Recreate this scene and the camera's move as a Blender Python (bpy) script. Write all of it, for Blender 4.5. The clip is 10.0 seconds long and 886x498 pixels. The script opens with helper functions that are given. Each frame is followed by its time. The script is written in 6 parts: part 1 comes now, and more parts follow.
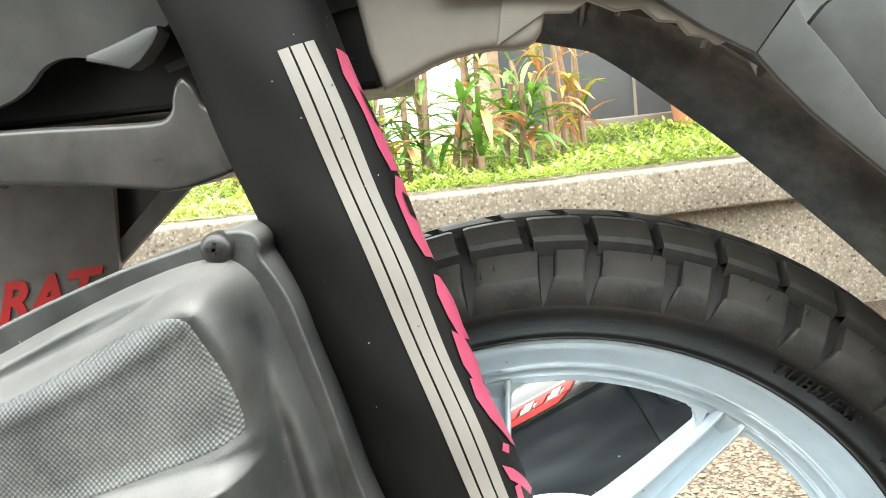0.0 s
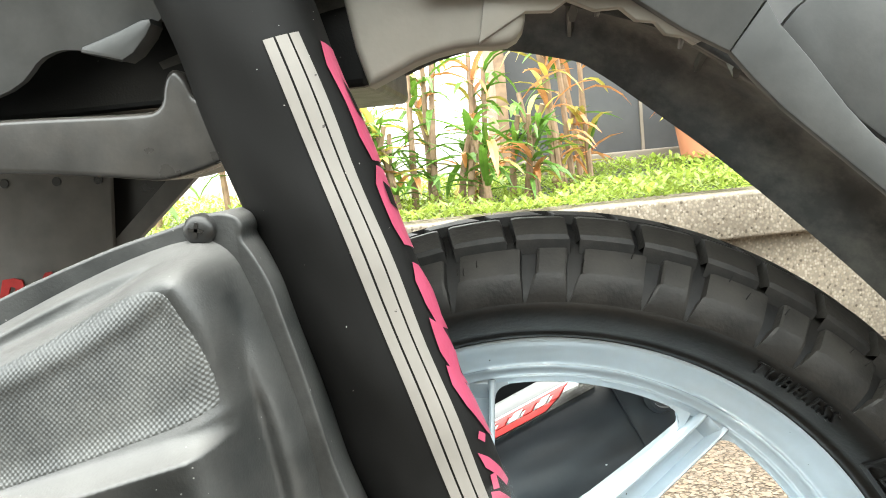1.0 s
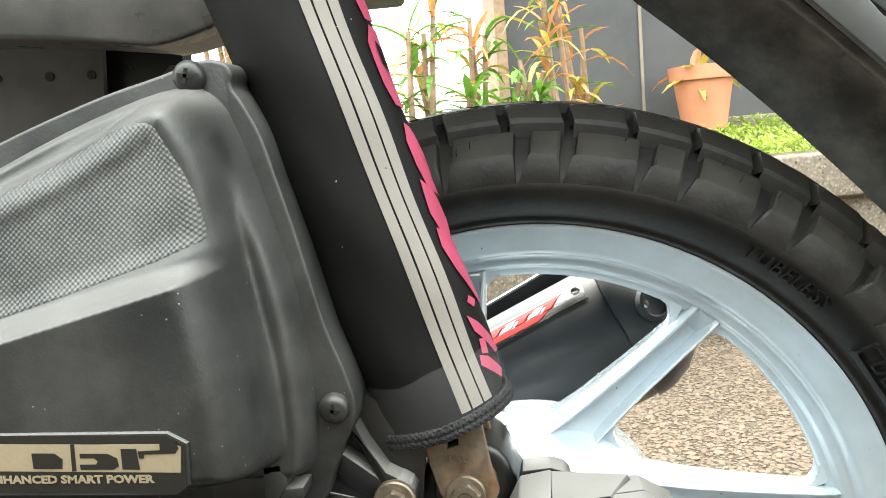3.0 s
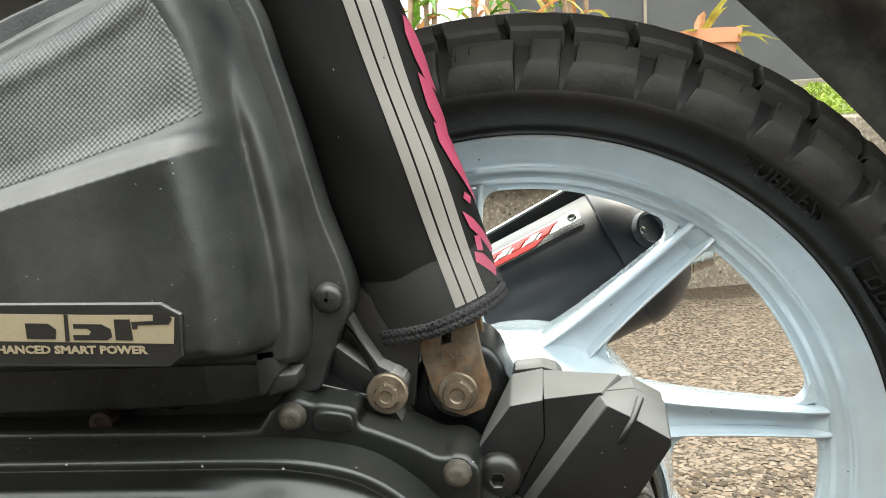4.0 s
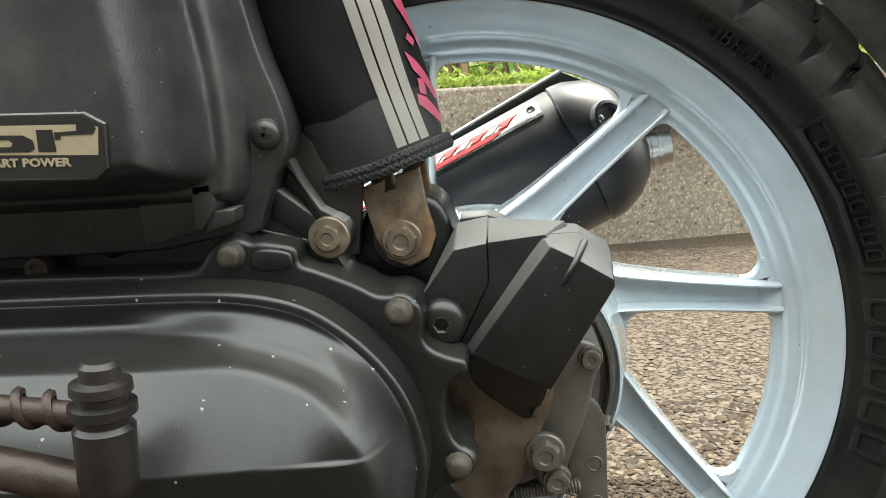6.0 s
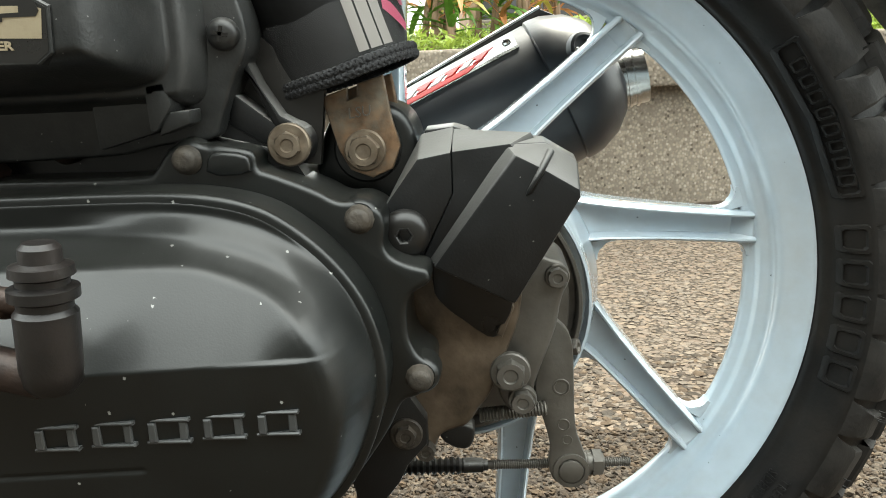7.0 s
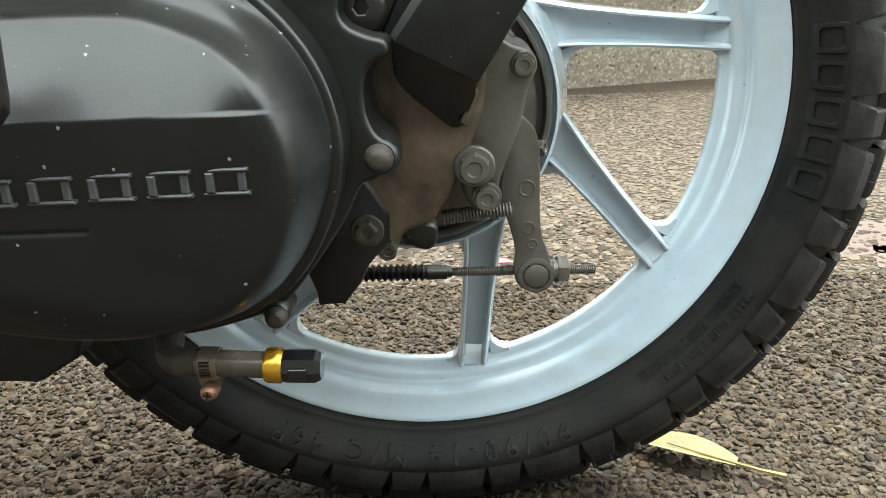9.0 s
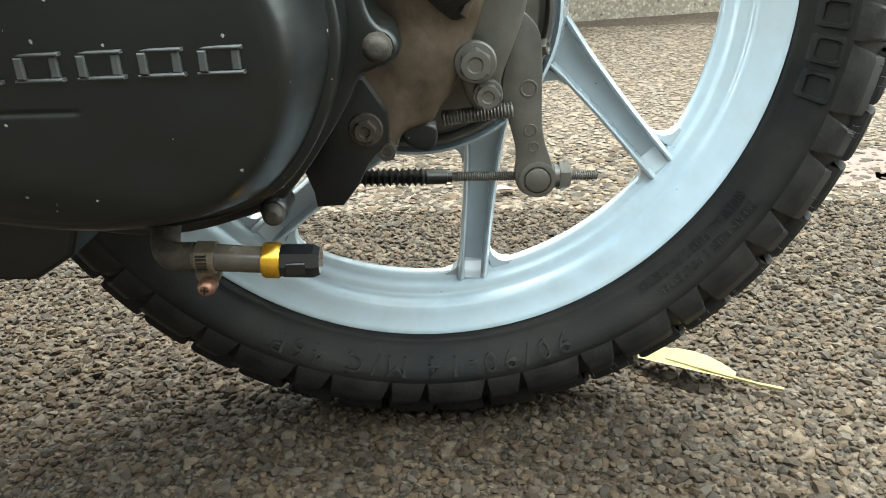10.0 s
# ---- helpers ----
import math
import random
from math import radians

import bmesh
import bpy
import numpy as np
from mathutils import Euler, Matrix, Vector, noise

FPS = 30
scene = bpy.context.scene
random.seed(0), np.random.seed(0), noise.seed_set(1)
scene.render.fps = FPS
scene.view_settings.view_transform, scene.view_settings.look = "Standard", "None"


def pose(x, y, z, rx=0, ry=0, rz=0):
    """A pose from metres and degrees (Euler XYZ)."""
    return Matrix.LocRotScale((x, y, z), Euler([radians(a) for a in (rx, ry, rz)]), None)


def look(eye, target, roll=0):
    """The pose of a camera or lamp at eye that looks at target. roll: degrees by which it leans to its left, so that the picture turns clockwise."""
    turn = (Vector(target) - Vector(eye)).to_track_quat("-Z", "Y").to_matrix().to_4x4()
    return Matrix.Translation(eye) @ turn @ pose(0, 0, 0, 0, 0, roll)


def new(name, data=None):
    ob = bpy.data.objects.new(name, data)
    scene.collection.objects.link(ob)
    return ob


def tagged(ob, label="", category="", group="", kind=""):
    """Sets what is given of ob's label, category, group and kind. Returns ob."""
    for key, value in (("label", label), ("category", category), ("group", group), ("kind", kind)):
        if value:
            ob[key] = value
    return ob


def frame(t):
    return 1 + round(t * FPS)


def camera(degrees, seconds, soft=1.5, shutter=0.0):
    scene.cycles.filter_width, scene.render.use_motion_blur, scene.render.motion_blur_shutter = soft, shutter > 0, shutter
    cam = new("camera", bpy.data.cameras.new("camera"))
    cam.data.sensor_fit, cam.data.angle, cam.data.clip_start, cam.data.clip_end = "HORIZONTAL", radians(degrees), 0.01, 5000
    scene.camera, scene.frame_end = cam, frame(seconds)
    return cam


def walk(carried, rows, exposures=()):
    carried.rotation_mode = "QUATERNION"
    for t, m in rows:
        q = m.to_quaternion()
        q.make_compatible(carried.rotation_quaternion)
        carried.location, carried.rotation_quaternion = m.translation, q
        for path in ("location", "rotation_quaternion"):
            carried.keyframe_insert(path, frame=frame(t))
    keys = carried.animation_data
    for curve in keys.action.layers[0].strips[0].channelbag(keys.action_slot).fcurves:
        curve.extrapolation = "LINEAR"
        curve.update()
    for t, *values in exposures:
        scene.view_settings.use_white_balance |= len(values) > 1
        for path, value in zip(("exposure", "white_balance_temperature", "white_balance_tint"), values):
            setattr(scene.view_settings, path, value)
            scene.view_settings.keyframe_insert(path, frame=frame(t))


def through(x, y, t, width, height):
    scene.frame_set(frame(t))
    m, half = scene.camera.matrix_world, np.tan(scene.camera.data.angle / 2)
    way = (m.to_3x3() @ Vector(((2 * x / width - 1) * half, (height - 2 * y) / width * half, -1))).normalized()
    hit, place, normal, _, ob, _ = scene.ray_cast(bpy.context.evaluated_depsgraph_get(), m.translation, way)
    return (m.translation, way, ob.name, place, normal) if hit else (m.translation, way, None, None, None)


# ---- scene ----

# ---- camera and its walk ----
cam = camera(56.97, 10.0, soft=1.0)
# seconds, place, yaw, pitch, roll
ROWS = [
    (0.0, -0.0078, -0.3977, 0.5544, 5.10, -8.84, -6.14),
    (0.5, -0.0055, -0.4023, 0.5451, 5.12, -8.90, -5.67),
    (1.0, 0.0039, -0.4063, 0.5350, 5.56, -6.26, -5.38),
    (1.5, 0.0030, -0.4071, 0.5274, 5.36, -6.92, -4.79),
    (2.0, 0.0033, -0.4060, 0.5159, 5.70, -6.74, -4.82),
    (3.5, 0.0038, -0.4132, 0.4678, 5.56, -8.34, -4.24),
    (4.0, 0.0028, -0.4143, 0.4537, 5.67, -9.40, -3.49),
    (4.5, 0.0055, -0.4166, 0.4450, 5.77, -9.37, -3.20),
    (5.0, 0.0096, -0.4186, 0.4349, 5.51, -9.83, -3.43),
    (5.5, 0.0118, -0.4191, 0.4171, 4.98, -10.67, -3.31),
    (6.0, 0.0163, -0.4180, 0.3995, 4.57, -11.32, -3.46),
    (6.2, 0.0185, -0.4183, 0.3915, 4.50, -11.55, -3.38),
    (7.3, 0.0265, -0.4162, 0.3659, 3.36, -13.62, -2.45),
    (7.5, 0.0272, -0.4172, 0.3608, 2.90, -14.00, -2.43),
    (8.0, 0.0286, -0.4167, 0.3458, 2.88, -16.73, -2.61),
    (8.5, 0.0271, -0.4163, 0.3331, 2.34, -18.41, -2.34),
    (9.0, 0.0278, -0.4165, 0.3232, 2.26, -20.20, -2.48),
    (9.5, 0.0284, -0.4174, 0.3121, 2.28, -22.23, -2.41),
    (10.0, 0.0264, -0.4187, 0.3033, 2.32, -24.07, -2.45),
]


def heading(x, y, z, yaw, pitch, roll):
    a, b = radians(yaw), radians(pitch)
    ahead = Vector((-math.sin(a) * math.cos(b), math.cos(a) * math.cos(b), math.sin(b)))
    return look((x, y, z), Vector((x, y, z)) + ahead, roll)


EXPOSURES = [(0.0, 3.46, 6950, 3), (2.0, 3.46, 6950, 3), (3.5, 3.02, 7000, 3), (5.5, 2.68, 7000, 3), (7.5, 2.72, 6850, 1), (8.5, 2.78, 6700, 0), (9.5, 2.92, 6560, -2), (10.0, 3.06, 6450, -3)]
walk(cam, [(t, heading(*row)) for t, *row in ROWS], EXPOSURES)

# ---- daylight ----
SUN_UP, SUN_ROUND = radians(55), radians(25)
world = bpy.data.worlds.new("overcast_sky")
scene.world = world
world.use_nodes = True
wn = world.node_tree.nodes
sky = wn.new("ShaderNodeTexSky")
sky.sky_type, sky.sun_disc = "NISHITA", False
sky.sun_elevation, sky.sun_rotation = SUN_UP, SUN_ROUND
sky.air_density, sky.dust_density, sky.ozone_density = 1.0, 6.0, 1.0
# a cloud layer under the clear sky: brightest overhead, a third as bright at the horizon
geo, sep, grow, cloud, blend = (wn.new(k) for k in ("ShaderNodeTexCoord", "ShaderNodeSeparateXYZ", "ShaderNodeMapRange", "ShaderNodeVectorMath", "ShaderNodeMix"))
wl = world.node_tree.links
wl.new(geo.outputs["Generated"], sep.inputs[0]), wl.new(sep.outputs[2], grow.inputs[0])
grow.inputs[1].default_value, grow.inputs[2].default_value, grow.inputs[3].default_value, grow.inputs[4].default_value = 0.0, 1.0, 3.6, 9.5
cloud.operation, cloud.inputs[0].default_value = "SCALE", (0.93, 0.97, 1.0)
wl.new(grow.outputs[0], cloud.inputs["Scale"])
blend.data_type, blend.inputs[0].default_value = "RGBA", 0.75
wl.new(sky.outputs[0], blend.inputs[6]), wl.new(cloud.outputs[0], blend.inputs[7])
wn["Background"].inputs["Strength"].default_value = 0.15
wl.new(blend.outputs[2], wn["Background"].inputs[0])
sun = new("sun", bpy.data.lights.new("sun", "SUN"))
sun.data.energy, sun.data.angle, sun.data.color = 1.3, radians(30), (1.0, 0.97, 0.92)
sun.matrix_world = look((math.sin(SUN_ROUND) * 5, math.cos(SUN_ROUND) * 5, 7.1), (0, 0, 0))


# ---- materials ----
def material(name, base, rough=0.5, metal=0.0, vary=0.25, scale=60.0, bump=0.0, bump_scale=400.0, dust=None, dust_amount=0.0,
             specks=None, coat=0.0, per="none", spec=0.5, dust_scale=18.0, through=0.0, spread=0.3, dust_light=0.0, hues=()):
    """A procedural surface: a base colour with broad and fine variation, dust, specks and fine relief."""
    m = bpy.data.materials.new(name)
    m.use_nodes = True
    nt = m.node_tree
    n, l = nt.nodes, nt.links
    b = n["Principled BSDF"]
    b.inputs["Metallic"].default_value = metal
    b.inputs["Coat Weight"].default_value = coat
    b.inputs["Coat Roughness"].default_value = 0.06
    b.inputs["Specular IOR Level"].default_value = spec
    tc = n.new("ShaderNodeTexCoord")
    broad, fine = n.new("ShaderNodeTexNoise"), n.new("ShaderNodeTexNoise")
    broad.inputs["Scale"].default_value, broad.inputs["Detail"].default_value = scale, 5
    fine.inputs["Scale"].default_value, fine.inputs["Detail"].default_value = bump_scale, 3
    for t in (broad, fine):
        l.new(tc.outputs["Object"], t.inputs["Vector"])
    ramp = n.new("ShaderNodeMapRange")
    ramp.inputs[1].default_value, ramp.inputs[2].default_value = 0.3, 0.7
    ramp.inputs[3].default_value, ramp.inputs[4].default_value = 1 - vary, 1 + vary
    l.new(broad.outputs[0], ramp.inputs[0])
    value = ramp.outputs[0]
    if per != "none":
        src = n.new("ShaderNodeObjectInfo").outputs["Random"] if per == "object" else n.new("ShaderNodeNewGeometry").outputs["Random Per Island"]
        r2 = n.new("ShaderNodeMapRange")
        r2.inputs[3].default_value, r2.inputs[4].default_value = 1 - spread, 1 + spread
        l.new(src, r2.inputs[0])
        mul = n.new("ShaderNodeMath")
        mul.operation = "MULTIPLY"
        l.new(value, mul.inputs[0]), l.new(r2.outputs[0], mul.inputs[1])
        value = mul.outputs[0]
    tint = n.new("ShaderNodeVectorMath")
    tint.operation = "SCALE"
    tint.inputs[0].default_value = base
    l.new(value, tint.inputs["Scale"])
    if hues:
        pick, many = n.new("ShaderNodeNewGeometry"), n.new("ShaderNodeValToRGB")
        many.color_ramp.interpolation = "CONSTANT"
        while len(many.color_ramp.elements) < len(hues):
            many.color_ramp.elements.new(0.5)
        for i, c in enumerate(hues):
            many.color_ramp.elements[i].position, many.color_ramp.elements[i].color = i / len(hues), (*c, 1)
        l.new(pick.outputs["Random Per Island"], many.inputs[0]), l.new(many.outputs[0], tint.inputs[0])
    colour = tint.outputs[0]
    if dust:
        dn = n.new("ShaderNodeTexNoise")
        dn.inputs["Scale"].default_value, dn.inputs["Detail"].default_value, dn.inputs["Roughness"].default_value = dust_scale, 8, 0.7
        l.new(tc.outputs["Object"], dn.inputs["Vector"])
        dr = n.new("ShaderNodeMapRange")
        dr.inputs[1].default_value, dr.inputs[2].default_value, dr.inputs[4].default_value = 0.42, 0.75, dust_amount
        l.new(dn.outputs[0], dr.inputs[0])
        share = dr.outputs[0]
        if dust_light:
            # what faces up is mixed paler: settled dust, with skylight put into the colour
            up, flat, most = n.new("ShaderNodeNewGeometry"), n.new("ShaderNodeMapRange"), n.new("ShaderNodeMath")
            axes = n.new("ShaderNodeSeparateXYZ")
            flat.inputs[1].default_value, flat.inputs[2].default_value, flat.inputs[4].default_value = 0.25, 0.95, dust_light
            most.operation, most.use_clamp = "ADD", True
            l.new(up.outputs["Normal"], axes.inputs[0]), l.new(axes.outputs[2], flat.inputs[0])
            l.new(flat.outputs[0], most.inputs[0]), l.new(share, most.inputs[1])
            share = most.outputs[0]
        mix = n.new("ShaderNodeMix")
        mix.data_type = "RGBA"
        l.new(share, mix.inputs[0]), l.new(colour, mix.inputs[6])
        mix.inputs[7].default_value = (*dust, 1)
        colour = mix.outputs[2]
    if specks:
        vo = n.new("ShaderNodeTexVoronoi")
        vo.inputs["Scale"].default_value = specks[1]
        rag, shift = n.new("ShaderNodeVectorMath"), n.new("ShaderNodeVectorMath")
        rag.operation, rag.inputs["Scale"].default_value = "SCALE", 0.22 / specks[1]
        ragged = n.new("ShaderNodeTexNoise")
        ragged.inputs["Scale"].default_value, ragged.inputs["Detail"].default_value = specks[1] * 9, 3
        l.new(tc.outputs["Object"], ragged.inputs["Vector"]), l.new(ragged.outputs["Color"], rag.inputs[0])
        l.new(tc.outputs["Object"], shift.inputs[0]), l.new(rag.outputs[0], shift.inputs[1]), l.new(shift.outputs[0], vo.inputs["Vector"])
        sep = n.new("ShaderNodeSeparateColor")
        l.new(vo.outputs["Color"], sep.inputs[0])
        pick = n.new("ShaderNodeMath")
        pick.operation = "GREATER_THAN"
        pick.inputs[1].default_value = specks[3]
        l.new(sep.outputs[0], pick.inputs[0])
        near = n.new("ShaderNodeMath")
        near.operation = "LESS_THAN"
        near.inputs[1].default_value = specks[2]
        l.new(vo.outputs["Distance"], near.inputs[0])
        both = n.new("ShaderNodeMath")
        both.operation = "MULTIPLY"
        l.new(pick.outputs[0], both.inputs[0]), l.new(near.outputs[0], both.inputs[1])
        mix = n.new("ShaderNodeMix")
        mix.data_type = "RGBA"
        l.new(both.outputs[0], mix.inputs[0]), l.new(colour, mix.inputs[6])
        mix.inputs[7].default_value = (*specks[0], 1)
        colour = mix.outputs[2]
    l.new(colour, b.inputs["Base Color"])
    rr = n.new("ShaderNodeMapRange")
    rr.inputs[3].default_value, rr.inputs[4].default_value = max(rough - 0.12, 0.05), min(rough + 0.12, 1)
    l.new(broad.outputs[0], rr.inputs[0]), l.new(rr.outputs[0], b.inputs["Roughness"])
    if through:
        tl, mx = n.new("ShaderNodeBsdfTranslucent"), n.new("ShaderNodeMixShader")
        mx.inputs[0].default_value = through
        l.new(colour, tl.inputs[0]), l.new(b.outputs[0], mx.inputs[1]), l.new(tl.outputs[0], mx.inputs[2])
        l.new(mx.outputs[0], n["Material Output"].inputs["Surface"])
    if bump:
        bp = n.new("ShaderNodeBump")
        bp.inputs["Strength"].default_value, bp.inputs["Distance"].default_value = bump, 0.001
        l.new(fine.outputs[0], bp.inputs["Height"]), l.new(bp.outputs[0], b.inputs["Normal"])
    return m


def pebbled(name, scale, colours, gap, rough, bump):
    """Exposed aggregate: little stones of several colours set in a paste."""
    m = bpy.data.materials.new(name)
    m.use_nodes = True
    n, l = m.node_tree.nodes, m.node_tree.links
    b = n["Principled BSDF"]
    tc, vo, ns = n.new("ShaderNodeTexCoord"), n.new("ShaderNodeTexVoronoi"), n.new("ShaderNodeTexNoise")
    vo.inputs["Scale"].default_value, ns.inputs["Scale"].default_value, ns.inputs["Detail"].default_value = scale, 2.5, 6
    l.new(tc.outputs["Object"], vo.inputs["Vector"]), l.new(tc.outputs["Object"], ns.inputs["Vector"])
    sep, ramp = n.new("ShaderNodeSeparateColor"), n.new("ShaderNodeValToRGB")
    l.new(vo.outputs["Color"], sep.inputs[0]), l.new(sep.outputs[0], ramp.inputs[0])
    while len(ramp.color_ramp.elements) < len(colours):
        ramp.color_ramp.elements.new(0.5)
    for i, c in enumerate(colours):
        ramp.color_ramp.elements[i].position, ramp.color_ramp.elements[i].color = i / (len(colours) - 1), (*c, 1)
    edge = n.new("ShaderNodeMapRange")
    edge.inputs[1].default_value, edge.inputs[2].default_value = 0.35, 0.75
    l.new(vo.outputs["Distance"], edge.inputs[0])
    mix = n.new("ShaderNodeMix")
    mix.data_type = "RGBA"
    l.new(edge.outputs[0], mix.inputs[0]), l.new(ramp.outputs[0], mix.inputs[6])
    mix.inputs[7].default_value = (*gap, 1)
    st = n.new("ShaderNodeMapRange")
    st.inputs[1].default_value, st.inputs[2].default_value, st.inputs[3].default_value, st.inputs[4].default_value = 0.3, 0.7, 0.72, 1.25
    l.new(ns.outputs[0], st.inputs[0])
    sc = n.new("ShaderNodeVectorMath")
    sc.operation = "SCALE"
    l.new(mix.outputs[2], sc.inputs[0]), l.new(st.outputs[0], sc.inputs["Scale"]), l.new(sc.outputs[0], b.inputs["Base Color"])
    b.inputs["Roughness"].default_value, b.inputs["Specular IOR Level"].default_value = rough, 0.15
    bp = n.new("ShaderNodeBump")
    bp.invert = True
    bp.inputs["Strength"].default_value, bp.inputs["Distance"].default_value = bump, 0.003
    l.new(vo.outputs["Distance"], bp.inputs["Height"]), l.new(bp.outputs[0], b.inputs["Normal"])
    return m


# its pale top faces hold skylight in the colour as well as dust
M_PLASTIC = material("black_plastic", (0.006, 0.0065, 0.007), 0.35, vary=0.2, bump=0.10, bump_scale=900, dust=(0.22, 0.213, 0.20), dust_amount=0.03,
                     specks=((0.15, 0.15, 0.14), 220, 0.075, 0.8), dust_light=0.95, spec=0.4)
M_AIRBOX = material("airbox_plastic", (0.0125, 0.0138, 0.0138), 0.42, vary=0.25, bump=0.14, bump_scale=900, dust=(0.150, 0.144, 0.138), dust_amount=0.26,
                    specks=((0.18, 0.18, 0.17), 260, 0.08, 0.72), dust_light=0.72, spec=0.5)
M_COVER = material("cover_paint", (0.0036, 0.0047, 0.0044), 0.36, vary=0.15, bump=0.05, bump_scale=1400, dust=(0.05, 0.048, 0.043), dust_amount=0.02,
                   specks=((0.24, 0.24, 0.225), 150, 0.085, 0.62), coat=0.07, spec=0.50, dust_light=0.25)
M_RIM = material("pale_blue_paint", (0.45, 0.55, 0.63), 0.22, vary=0.05, coat=0.9, bump=0.02, dust=(0.38, 0.37, 0.34), dust_amount=0.55, dust_scale=9,
                 specks=((0.10, 0.10, 0.10), 120, 0.05, 0.7))
M_RUBBER = material("tyre_rubber", (0.0042, 0.0043, 0.0044), 0.56, vary=0.25, bump=0.16, bump_scale=500, dust=(0.040, 0.033, 0.025), dust_amount=0.42, dust_scale=16, spec=0.28)
M_TREAD = material("worn_tread", (0.0080, 0.0078, 0.0076), 0.6, vary=0.3, bump=0.3, bump_scale=400, dust=(0.054, 0.048, 0.040), dust_amount=0.34, dust_scale=30, spec=0.3, dust_light=0.30)
M_STEEL = material("zinc_steel", (0.21, 0.172, 0.130), 0.45, metal=0.7, vary=0.35, scale=150, bump=0.2, dust=(0.10, 0.07, 0.045), dust_amount=0.85, dust_scale=110)
M_GOLDZINC = material("yellow_zinc", (0.19, 0.115, 0.065), 0.5, metal=0.45, vary=0.6, scale=140, bump=0.25, dust=(0.15, 0.148, 0.122), dust_amount=1.0, dust_scale=60)
M_DARKSTEEL = material("dull_steel", (0.126, 0.118, 0.105), 0.42, metal=0.5, vary=0.25, bump=0.15, dust=(0.100, 0.090, 0.076), dust_amount=0.5, dust_scale=40)
M_CASE = material("oily_crankcase", (0.095, 0.073, 0.053), 0.36, metal=0.35, vary=0.75, scale=55, bump=0.3, bump_scale=300, dust=(0.11, 0.083, 0.055), dust_amount=0.65, dust_scale=22)
M_MUFFLER = material("muffler_paint", (0.014, 0.017, 0.021), 0.38, vary=0.15, bump=0.05, specks=((0.5, 0.5, 0.5), 120, 0.06, 0.6))
M_CHROME = material("bare_steel", (0.62, 0.62, 0.60), 0.22, metal=1.0, vary=0.12, bump=0.05)
M_SLEEVE = material("black_vinyl", (0.0048, 0.0046, 0.0044), 0.60, spec=0.17, vary=0.15, bump=0.05, bump_scale=700, specks=((0.35, 0.34, 0.31), 210, 0.06, 0.75))
M_STRIPE = material("grey_stripe", (0.185, 0.169, 0.152), 0.55, vary=0.06, bump=0.06, specks=((0.05, 0.04, 0.04), 90, 0.06, 0.5))
M_PINK = material("pink_print", (0.35, 0.048, 0.10), 0.5, vary=0.06)
M_CORD = material("braided_cord", (0.012, 0.012, 0.013), 0.8, vary=0.3, bump=0.8, bump_scale=700)
M_BODY = material("grey_body_plastic", (0.048, 0.050, 0.050), 0.45, vary=0.12, bump=0.05, dust=(0.13, 0.125, 0.12), dust_amount=0.4)
M_UNDER = material("dusty_underside", (0.026, 0.025, 0.024), 0.30, vary=0.3, bump=0.08, dust=(0.15, 0.13, 0.11), dust_amount=0.4, dust_scale=14, dust_light=0.3, spec=0.7)
# real dust, with base and dust raised further to put haze into the colour
M_FENDER = material("mudguard_plastic", (0.044, 0.044, 0.043), 0.45, vary=0.35, bump=0.1, dust=(0.19, 0.18, 0.16), dust_amount=0.8, dust_scale=25)
# paled: the light caught by this plastic is put into its colour
M_INNER = material("lit_inner_plastic", (0.21, 0.195, 0.17), 0.4, vary=0.25, scale=20, bump=0.08, dust=(0.20, 0.18, 0.15), dust_amount=0.6, dust_scale=16)
M_SILVER = material("silver_badge", (0.50, 0.42, 0.29), 0.36, metal=0.6, vary=0.2, bump=0.05, dust=(0.16, 0.12, 0.08), dust_amount=0.55, dust_scale=60)
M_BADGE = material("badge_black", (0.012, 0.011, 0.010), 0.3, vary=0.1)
M_RED = material("red_print", (0.55, 0.03, 0.03), 0.4, vary=0.1)
M_WHITE = material("white_print", (0.7, 0.7, 0.7), 0.4, vary=0.05)
M_GREYPLATE = material("grey_plate", (0.17, 0.16, 0.15), 0.6, vary=0.2, dust=(0.22, 0.19, 0.16), dust_amount=0.6)
M_HOSE = material("cloudy_hose", (0.085, 0.070, 0.055), 0.24, vary=0.3, scale=120, dust=(0.06, 0.05, 0.04), dust_amount=0.8, dust_scale=60)
M_GOLD = material("gold_anodised", (0.75, 0.42, 0.05), 0.25, metal=0.9, vary=0.08)
M_COPPER = material("rusty_screw", (0.24, 0.12, 0.08), 0.45, metal=0.7, vary=0.3)
M_RUST = material("rusty_iron", (0.030, 0.019, 0.015), 0.5, metal=0.4, vary=0.4, bump=0.3, dust=(0.12, 0.075, 0.055), dust_amount=0.4, dust_scale=80)
M_KNOB = material("worn_knob", (0.008, 0.007, 0.0065), 0.40, vary=0.3, bump=0.2, dust=(0.05, 0.028, 0.022), dust_amount=0.18, dust_scale=60)
M_DIRTY = material("dirty_bolt", (0.040, 0.034, 0.027), 0.6, metal=0.2, vary=0.4, scale=250, bump=0.5, dust=(0.085, 0.068, 0.05), dust_amount=0.7, dust_scale=140)
M_SCREW = material("grey_screw", (0.018, 0.018, 0.018), 0.38, metal=0.2, vary=0.2, bump=0.1, dust=(0.12, 0.115, 0.105), dust_amount=0.25, dust_scale=80, dust_light=0.3)
M_PLUG = material("gloss_black", (0.006, 0.006, 0.007), 0.18, vary=0.2, bump=0.05, coat=0.5)
M_TAPE = material("clear_tape", (0.5, 0.5, 0.5), 0.25, vary=0.05, bump=0.15, bump_scale=120)
